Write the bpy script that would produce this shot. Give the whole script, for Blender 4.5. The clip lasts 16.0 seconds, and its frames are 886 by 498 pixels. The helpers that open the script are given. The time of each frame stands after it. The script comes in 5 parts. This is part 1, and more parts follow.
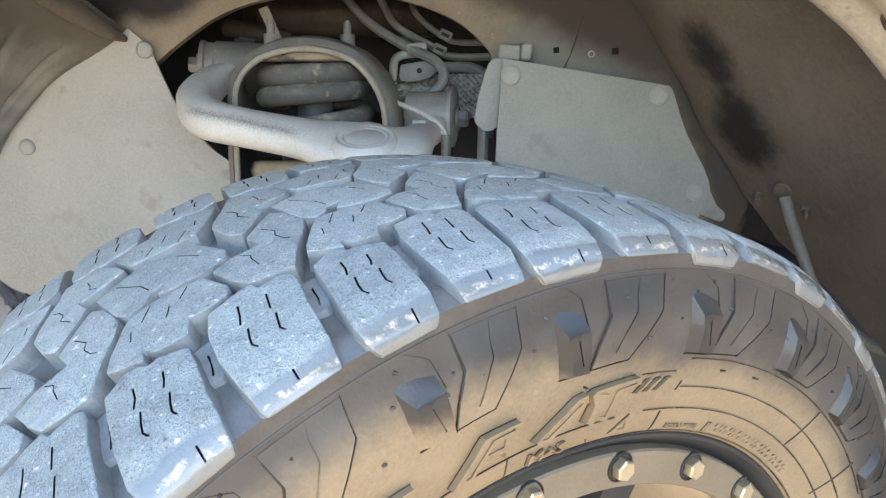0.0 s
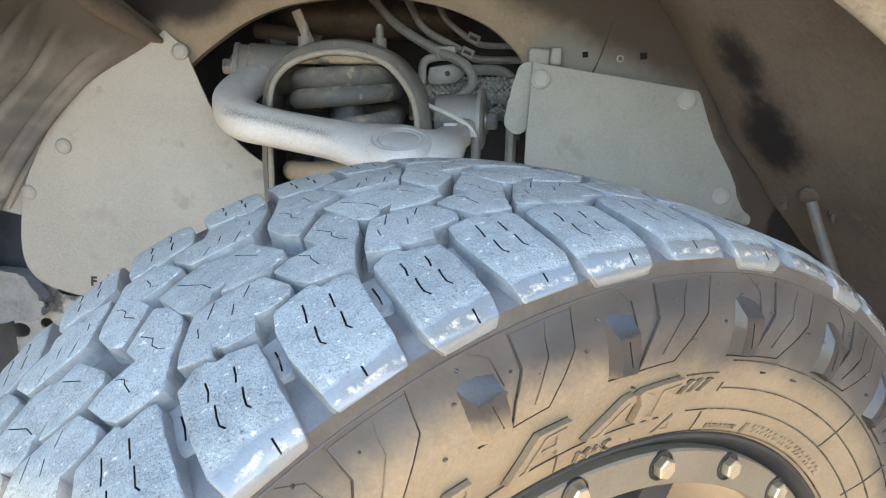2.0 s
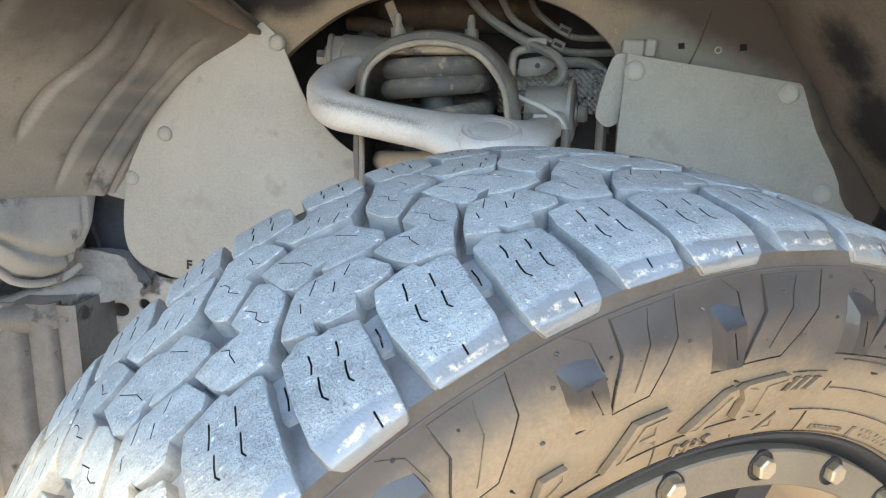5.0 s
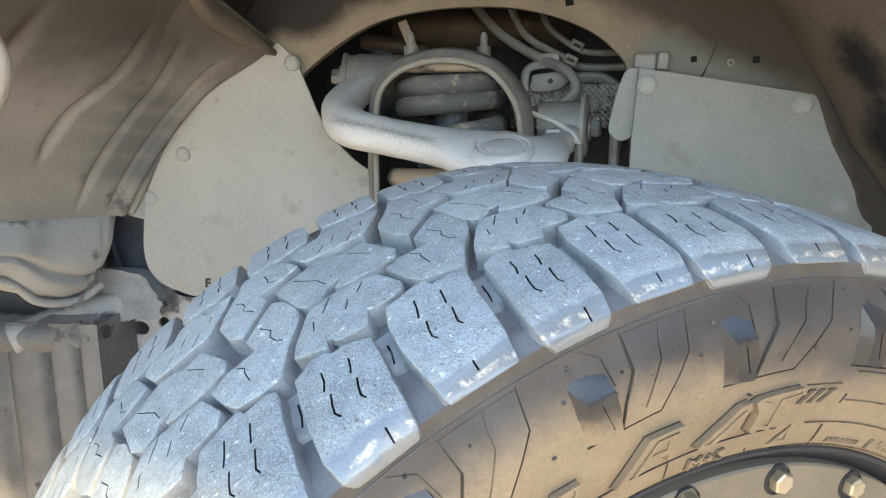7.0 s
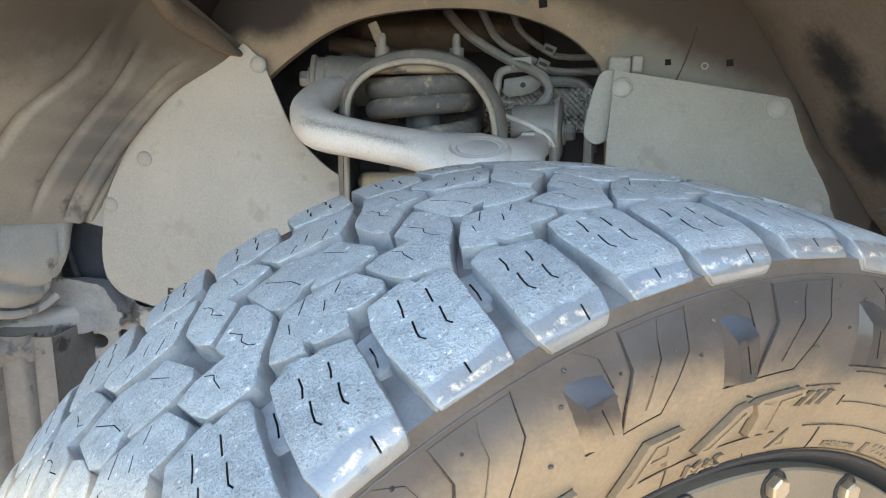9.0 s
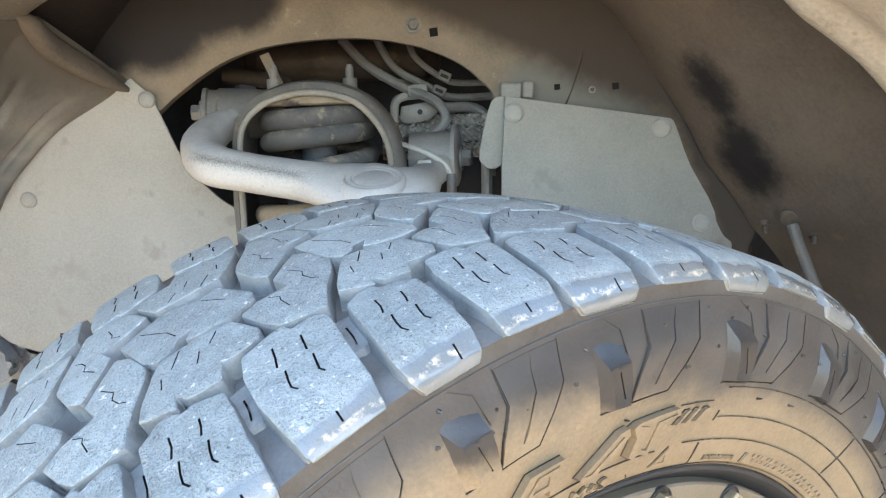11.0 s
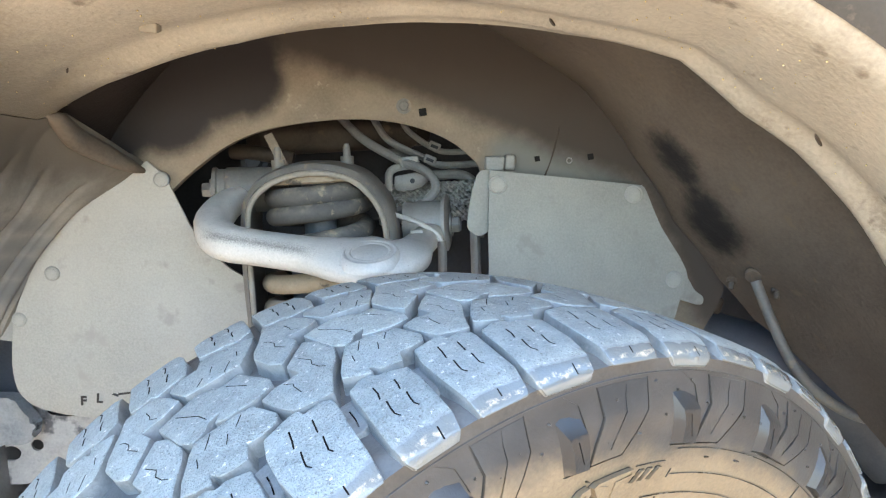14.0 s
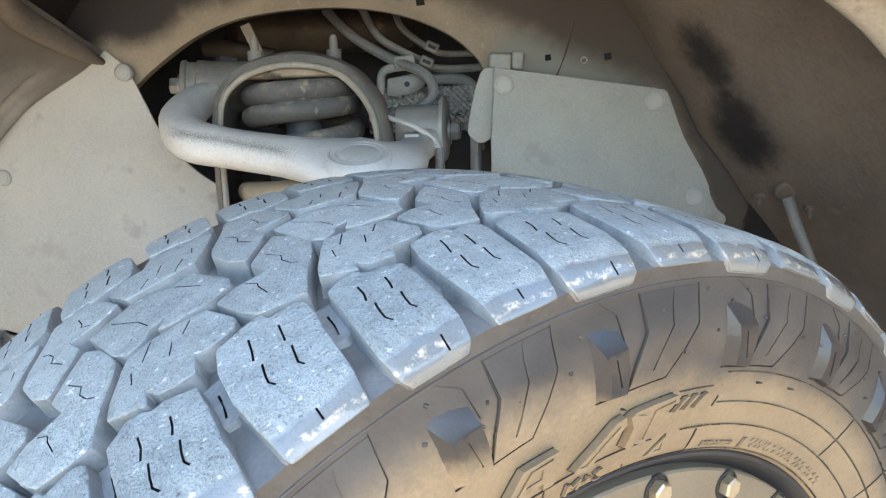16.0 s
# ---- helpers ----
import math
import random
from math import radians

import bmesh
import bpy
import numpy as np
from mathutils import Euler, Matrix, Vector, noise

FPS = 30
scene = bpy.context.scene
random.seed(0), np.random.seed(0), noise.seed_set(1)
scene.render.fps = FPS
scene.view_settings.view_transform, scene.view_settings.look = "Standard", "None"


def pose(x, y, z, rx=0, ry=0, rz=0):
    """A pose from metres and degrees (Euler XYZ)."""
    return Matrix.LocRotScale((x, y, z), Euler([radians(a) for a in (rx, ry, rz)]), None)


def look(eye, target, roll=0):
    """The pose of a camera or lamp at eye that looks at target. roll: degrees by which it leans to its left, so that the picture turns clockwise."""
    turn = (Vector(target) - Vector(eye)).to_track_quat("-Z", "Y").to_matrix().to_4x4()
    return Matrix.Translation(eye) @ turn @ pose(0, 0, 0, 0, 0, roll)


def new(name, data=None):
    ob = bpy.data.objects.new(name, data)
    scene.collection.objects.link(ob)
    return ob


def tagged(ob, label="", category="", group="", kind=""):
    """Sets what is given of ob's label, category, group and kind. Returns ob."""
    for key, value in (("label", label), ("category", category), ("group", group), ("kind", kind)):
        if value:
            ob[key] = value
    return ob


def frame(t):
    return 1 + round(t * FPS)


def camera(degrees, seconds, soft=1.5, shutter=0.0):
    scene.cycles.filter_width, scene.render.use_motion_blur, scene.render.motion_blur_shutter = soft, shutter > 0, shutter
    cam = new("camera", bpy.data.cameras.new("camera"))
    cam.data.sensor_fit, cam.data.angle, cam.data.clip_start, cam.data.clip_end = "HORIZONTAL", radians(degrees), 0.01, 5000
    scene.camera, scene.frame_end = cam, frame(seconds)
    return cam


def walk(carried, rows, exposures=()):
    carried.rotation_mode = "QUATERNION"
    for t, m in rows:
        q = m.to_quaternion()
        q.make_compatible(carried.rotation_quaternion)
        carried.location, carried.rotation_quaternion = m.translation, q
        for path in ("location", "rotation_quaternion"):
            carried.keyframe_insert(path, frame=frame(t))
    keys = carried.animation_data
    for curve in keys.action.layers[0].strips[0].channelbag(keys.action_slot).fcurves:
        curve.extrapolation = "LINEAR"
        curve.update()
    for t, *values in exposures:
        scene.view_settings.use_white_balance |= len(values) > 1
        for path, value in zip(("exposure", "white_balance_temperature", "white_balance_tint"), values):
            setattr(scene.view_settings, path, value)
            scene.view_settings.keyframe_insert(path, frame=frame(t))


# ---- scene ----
cam = camera(59.73, 16.0, soft=1.2)
ROWS = [
    (0.0, 0.0000, 0.0000, 0.8798, 77.000, -0.000, -0.000),
    (0.5, 0.0027, -0.0097, 0.8855, 77.351, 0.206, -0.129),
    (1.0, -0.0057, -0.0070, 0.8812, 77.458, 0.058, 0.089),
    (1.5, -0.0141, -0.0104, 0.8831, 77.318, -0.305, 0.448),
    (2.0, -0.0208, -0.0106, 0.8832, 76.991, -0.416, 0.766),
    (2.5, -0.0137, -0.0090, 0.8837, 76.687, -0.268, 1.221),
    (3.0, -0.0094, 0.0018, 0.8783, 76.424, -0.026, 1.845),
    (3.5, -0.0152, -0.0010, 0.8775, 76.477, 0.182, 3.003),
    (4.0, -0.0209, -0.0150, 0.8832, 76.682, -0.025, 4.021),
    (4.5, -0.0201, -0.0153, 0.8821, 76.838, -0.405, 5.093),
    (5.0, -0.0312, -0.0119, 0.8759, 76.816, -0.607, 6.598),
    (5.2, -0.0348, -0.0087, 0.8740, 76.848, -0.615, 7.174),
    (7.3, -0.0229, -0.0176, 0.8796, 78.252, 0.413, 7.710),
    (7.5, -0.0169, -0.0197, 0.8817, 78.472, 0.364, 7.333),
    (8.0, -0.0236, -0.0227, 0.8797, 78.676, 0.237, 6.823),
    (8.5, -0.0360, -0.0107, 0.8726, 78.811, 0.046, 6.295),
    (9.0, -0.0384, 0.0031, 0.8664, 78.859, 0.141, 5.150),
    (9.5, -0.0193, 0.0024, 0.8729, 79.133, 0.542, 3.057),
    (10.0, -0.0202, 0.0018, 0.8763, 79.543, 1.160, 0.531),
    (10.2, -0.0183, 0.0083, 0.8733, 79.698, 1.497, -0.108),
    (12.3, -0.0271, -0.0016, 0.8798, 80.699, 1.689, -1.570),
    (12.5, -0.0304, 0.0009, 0.8786, 80.819, 1.728, -1.334),
    (13.0, -0.0358, -0.0012, 0.8809, 81.464, 2.233, -1.004),
    (13.5, -0.0195, -0.0398, 0.9000, 82.451, 2.805, -0.851),
    (14.0, -0.0111, -0.0580, 0.9167, 82.704, 3.115, -1.405),
    (14.5, -0.0204, -0.0426, 0.9049, 82.113, 2.908, -1.716),
    (15.0, -0.0360, 0.0060, 0.8858, 80.321, 2.342, -1.861),
    (15.5, -0.0386, 0.0254, 0.8721, 78.897, 2.080, -1.806),
    (16.0, -0.0170, 0.0242, 0.8764, 78.063, 2.060, -1.910),
]
walk(cam, [(t, pose(x, y, z, rx, ry, rz)) for t, x, y, z, rx, ry, rz in ROWS], [(0.0, 2.35, 6650, 6), (5.0, 2.3, 6650, 6), (7.5, 2.2, 6650, 6), (9.0, 2.26, 6650, 6), (10.0, 2.4, 6650, 6), (12.5, 2.5, 6650, 6), (13.5, 2.58, 6750, 6), (14.3, 2.62, 6200, 5), (15.0, 2.5, 6450, 6), (16.0, 2.38, 6650, 6)])
import collections
from mathutils.geometry import delaunay_2d_cdt

# ---- world, sun and exposure ----
SUN_TO = Vector((0.30, -0.65, 0.70)).normalized()
world = bpy.data.worlds.new("sky")
scene.world = world
world.use_nodes = True
wn = world.node_tree.nodes
sky = wn.new("ShaderNodeTexSky")
sky.sky_type = "NISHITA"
sky.sun_disc = False
sky.sun_elevation = math.asin(SUN_TO.z)
sky.sun_rotation = math.atan2(SUN_TO.x, SUN_TO.y)
sky.dust_density = 0.5
sky.ozone_density = 1.2
wn["Background"].inputs["Strength"].default_value = 0.15
world.node_tree.links.new(sky.outputs[0], wn["Background"].inputs["Color"])
sun = new("sun", bpy.data.lights.new("sun", "SUN"))
sun.data.energy = 2.1
sun.data.angle = radians(0.5)
sun.data.color = (1.0, 0.75, 0.45)
sun.matrix_world = look(SUN_TO * 10, (0, 0, 0))


# ---- materials ----
def material(name, col_a, col_b, rough=0.8, metal=0.0, scale=30.0, bump=0.2, fine=400.0, spots=None, spot_scale=60.0, spot_amount=0.55,
             dust=None, dust_amount=0.0, random_tint=0.0, rough_b=None, distance=0.0008, lumps=0.0, lump_scale=120.0, grain_mix=0.35, pits=None, coat=0.0, level=0.5):
    """Two-scale mottled surface: broad stains between col_a and col_b, fine grain in the bump, specks (on the tread
    painted glints), and dust on faces that look up (on the arm also a painted sky tint).
    """
    m = bpy.data.materials.new(name)
    m.use_nodes = True
    nt = m.node_tree
    N, L = nt.nodes, nt.links
    b = N["Principled BSDF"]
    co = N.new("ShaderNodeTexCoord").outputs["Object"]

    def noise_tex(s, detail, w=0.0):
        n = N.new("ShaderNodeTexNoise")
        n.inputs["Scale"].default_value, n.inputs["Detail"].default_value = s, detail
        n.inputs["Roughness"].default_value = 0.6
        L.new(co, n.inputs["Vector"])
        return n.outputs["Fac"]

    def ramp(fac, lo, hi):
        r = N.new("ShaderNodeMapRange")
        r.inputs["From Min"].default_value, r.inputs["From Max"].default_value = lo, hi
        L.new(fac, r.inputs["Value"])
        return r.outputs["Result"]

    def mixed(fac, a, c):
        x = N.new("ShaderNodeMix")
        x.data_type = "RGBA"
        for sock, val in ((x.inputs[0], fac), (x.inputs[6], a), (x.inputs[7], c)):
            if isinstance(val, (tuple, list)):
                sock.default_value = (*val[:3], 1)
            elif isinstance(val, float):
                sock.default_value = val
            else:
                L.new(val, sock)
        return x.outputs[2]

    broad = ramp(noise_tex(scale, 5), 0.3, 0.7)
    col = mixed(broad, col_a, col_b)
    grain = noise_tex(fine, 3)
    g = ramp(grain, 0.25, 0.75)
    col = mixed(g, col, mixed(grain_mix, col, tuple(min(1.0, c * 1.35) for c in col_b)))
    if pits:
        col = mixed(ramp(noise_tex(fine * 0.62, 4), 0.60, 0.70), col, pits)
    if spots:
        col = mixed(ramp(noise_tex(spot_scale, 6), spot_amount, spot_amount + 0.08), col, spots)
    if dust:
        geo = N.new("ShaderNodeNewGeometry")
        sep = N.new("ShaderNodeSeparateXYZ")
        L.new(geo.outputs["Normal"], sep.inputs[0])
        mul = N.new("ShaderNodeMath")
        mul.operation = "MULTIPLY"
        L.new(ramp(sep.outputs["Z"], -0.2, 0.9), mul.inputs[0])
        L.new(ramp(noise_tex(scale * 2.3, 6), 0.7 - dust_amount, 0.95 - dust_amount * 0.5), mul.inputs[1])
        col = mixed(mul.outputs[0], col, dust)
    if random_tint:
        info = N.new("ShaderNodeObjectInfo")
        hsv = N.new("ShaderNodeHueSaturation")
        L.new(col, hsv.inputs["Color"])
        rr = N.new("ShaderNodeMapRange")
        rr.inputs["To Min"].default_value, rr.inputs["To Max"].default_value = 1 - random_tint, 1 + random_tint
        L.new(info.outputs["Random"], rr.inputs["Value"])
        L.new(rr.outputs["Result"], hsv.inputs["Value"])
        col = hsv.outputs["Color"]
    L.new(col, b.inputs["Base Color"])
    if rough_b is None:
        rough_b = min(1.0, rough + 0.15)
    rm = N.new("ShaderNodeMapRange")
    rm.inputs["To Min"].default_value, rm.inputs["To Max"].default_value = rough, rough_b
    L.new(broad, rm.inputs["Value"])
    L.new(rm.outputs["Result"], b.inputs["Roughness"])
    b.inputs["Metallic"].default_value = metal
    b.inputs["Specular IOR Level"].default_value = level
    b.inputs["Coat Weight"].default_value = coat
    b.inputs["Coat Roughness"].default_value = 0.12
    if bump:
        bp = N.new("ShaderNodeBump")
        bp.inputs["Strength"].default_value, bp.inputs["Distance"].default_value = bump, distance
        L.new(grain, bp.inputs["Height"])
        if lumps:
            lp = N.new("ShaderNodeBump")
            lp.inputs["Strength"].default_value, lp.inputs["Distance"].default_value = lumps, 0.002
            L.new(noise_tex(lump_scale, 4), lp.inputs["Height"])
            L.new(lp.outputs["Normal"], bp.inputs["Normal"])
        L.new(bp.outputs["Normal"], b.inputs["Normal"])
    return m


# the near-white spots paint wet glints on the block tops
M_TREAD = material("tread_rubber", (0.150, 0.175, 0.179), (0.338, 0.380, 0.386), 0.40, 0, 110, 1.0, 700, (0.72, 0.73, 0.73), 260, 0.62, random_tint=0.10, distance=0.0014, lumps=0.9, lump_scale=230, grain_mix=0.65, pits=(0.135, 0.145, 0.146))


def shouldered(m):
    """The unworn outer shoulder of the blocks: smoother, darker and glossier rubber towards both rims of the tread."""
    nt = m.node_tree
    N, L = nt.nodes, nt.links
    b = N["Principled BSDF"]
    sep = N.new("ShaderNodeSeparateXYZ")
    co = N.new("ShaderNodeTexCoord").outputs["Object"]
    L.new(co, sep.inputs[0])
    mid = N.new("ShaderNodeMath")
    mid.operation = "SUBTRACT"
    L.new(sep.outputs[1], mid.inputs[0])
    mid.inputs[1].default_value = 0.120
    away = N.new("ShaderNodeMath")
    away.operation = "ABSOLUTE"
    L.new(mid.outputs[0], away.inputs[0])
    wob = N.new("ShaderNodeTexNoise")
    wob.inputs["Scale"].default_value, wob.inputs["Detail"].default_value = 70, 6
    L.new(co, wob.inputs["Vector"])
    add = N.new("ShaderNodeMath")
    add.operation = "MULTIPLY_ADD"
    L.new(wob.outputs["Fac"], add.inputs[0])
    add.inputs[1].default_value = 0.007
    L.new(away.outputs[0], add.inputs[2])
    r = N.new("ShaderNodeMapRange")
    r.interpolation_type = "SMOOTHSTEP"
    r.inputs["From Min"].default_value, r.inputs["From Max"].default_value = 0.1315, 0.1345
    L.new(add.outputs[0], r.inputs["Value"])
    for name, value in (("Base Color", (0.165, 0.190, 0.202, 1)), ("Roughness", 0.24)):
        old = b.inputs[name].links[0].from_socket
        x = N.new("ShaderNodeMix")
        x.data_type = "RGBA" if name == "Base Color" else "FLOAT"
        i = (6, 7, 2) if name == "Base Color" else (2, 3, 0)
        L.new(r.outputs["Result"], x.inputs[0])
        L.new(old, x.inputs[i[0]])
        x.inputs[i[1]].default_value = value
        L.new(x.outputs[i[2]], b.inputs[name])
    # glossy where unworn, with pale streaks painting scuffs and the highlight along them
    L.new(r.outputs["Result"], b.inputs["Coat Weight"])
    b.inputs["Coat IOR"].default_value = 1.6
    for node in [n for n in N if n.type == "BUMP"]:
        fade = N.new("ShaderNodeMath")
        fade.operation = "MULTIPLY_ADD"
        L.new(r.outputs["Result"], fade.inputs[0])
        fade.inputs[1].default_value, fade.inputs[2].default_value = -0.7 * node.inputs["Strength"].default_value, node.inputs["Strength"].default_value
        L.new(fade.outputs[0], node.inputs["Strength"])
    scuff_shine = N.new("ShaderNodeTexNoise")
    scuff_shine.inputs["Scale"].default_value, scuff_shine.inputs["Detail"].default_value, scuff_shine.inputs["Roughness"].default_value = 190, 9, 0.75
    L.new(co, scuff_shine.inputs["Vector"])
    sr = N.new("ShaderNodeMapRange")
    sr.inputs["From Min"].default_value, sr.inputs["From Max"].default_value = 0.47, 0.60
    L.new(scuff_shine.outputs["Fac"], sr.inputs["Value"])
    off = N.new("ShaderNodeMath")
    off.operation = "SUBTRACT"
    L.new(add.outputs[0], off.inputs[0])
    off.inputs[1].default_value = 0.1388
    dist = N.new("ShaderNodeMath")
    dist.operation = "ABSOLUTE"
    L.new(off.outputs[0], dist.inputs[0])
    near = N.new("ShaderNodeMapRange")
    near.interpolation_type = "SMOOTHSTEP"
    near.inputs["From Min"].default_value, near.inputs["From Max"].default_value = 0.0016, 0.0004
    L.new(dist.outputs[0], near.inputs["Value"])
    band = N.new("ShaderNodeMath")
    band.operation = "MULTIPLY"
    L.new(sr.outputs["Result"], band.inputs[0])
    L.new(near.outputs["Result"], band.inputs[1])
    x = N.new("ShaderNodeMix")
    x.data_type = "RGBA"
    L.new(band.outputs[0], x.inputs[0])
    L.new(b.inputs["Base Color"].links[0].from_socket, x.inputs[6])
    x.inputs[7].default_value = (0.62, 0.55, 0.43, 1)
    L.new(x.outputs[2], b.inputs["Base Color"])
    return m


M_TREAD = shouldered(M_TREAD)
M_GROOVE = material("groove_rubber", (0.085, 0.089, 0.091), (0.16, 0.164, 0.165), 0.35, 0, 60, 0.3, 500)
M_SHOULDER = material("shoulder_rubber", (0.034, 0.033, 0.033), (0.088, 0.083, 0.076), 0.32, 0, 26, 0.25, 420, (0.17, 0.14, 0.10), 60, 0.62)
M_SIDE = material("sidewall_rubber", (0.150, 0.117, 0.077), (0.260, 0.205, 0.135), 0.30, 0, 22, 0.25, 420, (0.29, 0.23, 0.15), 70, 0.64, rough_b=0.44, level=0.5, grain_mix=0.5)
M_LUG = material("lug_rubber", (0.020, 0.020, 0.020), (0.065, 0.060, 0.053), 0.20, 0, 16, 0.14, 500, (0.12, 0.103, 0.08), 46, 0.62, rough_b=0.36, level=0.45)


def dust_sheen_banded(name, base, clean, r0, r1):
    """Tan-dusted rubber near the rim that turns to clean rubber past the radius r1, with a ragged edge; the tan widens
    towards -x, painting the ground's reflection there.
    """
    m = base.copy()
    m.name = name
    nt = m.node_tree
    N, L = nt.nodes, nt.links
    b = N["Principled BSDF"]
    co = N.new("ShaderNodeTexCoord").outputs["Object"]
    sep = N.new("ShaderNodeSeparateXYZ")
    L.new(co, sep.inputs[0])
    flat = N.new("ShaderNodeCombineXYZ")
    L.new(sep.outputs[0], flat.inputs[0])
    L.new(sep.outputs[2], flat.inputs[2])
    size = N.new("ShaderNodeVectorMath")
    size.operation = "LENGTH"
    L.new(flat.outputs[0], size.inputs[0])
    wob = N.new("ShaderNodeTexNoise")
    wob.inputs["Scale"].default_value, wob.inputs["Detail"].default_value, wob.inputs["Roughness"].default_value = 45, 8, 0.65
    L.new(co, wob.inputs["Vector"])
    add = N.new("ShaderNodeMath")
    add.operation = "MULTIPLY_ADD"
    L.new(wob.outputs["Fac"], add.inputs[0])
    add.inputs[1].default_value = 0.03
    # tan reaches further out at -x, painting the sunlit ground's reflection
    span = N.new("ShaderNodeMapRange")
    span.inputs["From Min"].default_value, span.inputs["From Max"].default_value = -0.13, 0.06
    span.inputs["To Min"].default_value, span.inputs["To Max"].default_value = -0.022, 0.010
    L.new(sep.outputs[0], span.inputs["Value"])
    lean = N.new("ShaderNodeMath")
    lean.operation = "ADD"
    L.new(span.outputs["Result"], lean.inputs[0])
    L.new(size.outputs["Value"], lean.inputs[1])
    L.new(lean.outputs[0], add.inputs[2])
    f = N.new("ShaderNodeMapRange")
    f.interpolation_type = "SMOOTHSTEP"
    f.inputs["From Min"].default_value, f.inputs["From Max"].default_value = r0 + 0.015, r1 + 0.015
    L.new(add.outputs[0], f.inputs["Value"])
    spots = N.new("ShaderNodeTexNoise")
    spots.inputs["Scale"].default_value, spots.inputs["Detail"].default_value = 30, 6
    L.new(co, spots.inputs["Vector"])
    ramp = N.new("ShaderNodeMix")
    ramp.data_type = "RGBA"
    L.new(spots.outputs["Fac"], ramp.inputs[0])
    ramp.inputs[6].default_value, ramp.inputs[7].default_value = (*clean[0], 1), (*clean[1], 1)
    for name, other in (("Base Color", ramp.outputs[2]), ("Roughness", 0.28)):
        x = N.new("ShaderNodeMix")
        x.data_type = "RGBA" if name == "Base Color" else "FLOAT"
        i = (6, 7, 2) if name == "Base Color" else (2, 3, 0)
        L.new(f.outputs["Result"], x.inputs[0])
        L.new(b.inputs[name].links[0].from_socket, x.inputs[i[0]])
        if isinstance(other, float):
            x.inputs[i[1]].default_value = other
        else:
            L.new(other, x.inputs[i[1]])
        L.new(x.outputs[i[2]], b.inputs[name])
    return m


M_WALL = dust_sheen_banded("banded_sidewall", M_SIDE, ((0.018, 0.018, 0.019), (0.100, 0.097, 0.094)), 0.325, 0.353)
M_LUG_WALL = dust_sheen_banded("cleaner_lug", M_SIDE, ((0.012, 0.013, 0.015), (0.050, 0.051, 0.054)), 0.318, 0.338)
M_FLANK = material("block_flank_rubber", (0.125, 0.137, 0.143), (0.255, 0.274, 0.282), 0.42, 0, 80, 0.5, 600, (0.28, 0.285, 0.28), 160, 0.63)
# near-black, to paint the shade inside sipes and holes
M_SIPE = material("sipe_dark", (0.012, 0.012, 0.013), (0.02, 0.02, 0.02), 0.9, 0, 50, 0, level=0.1)
M_LINER = material("dusty_liner", (0.225, 0.219, 0.203), (0.335, 0.322, 0.296), 0.7, 0, 14, 0.25, 350, (0.135, 0.136, 0.138), 14, 0.60, level=0.25)
M_DARK = material("undercoat", (0.079, 0.066, 0.056), (0.148, 0.123, 0.101), 0.6, 0, 9, 0.7, 260, (0.15, 0.12, 0.09), 46, 0.61, lumps=0.6, lump_scale=60, level=0.18)
M_APRON = material("apron_metal", (0.165, 0.137, 0.104), (0.268, 0.224, 0.170), 0.6, 0, 16, 0.2, 350, (0.35, 0.305, 0.24), 70, 0.64, level=0.25)


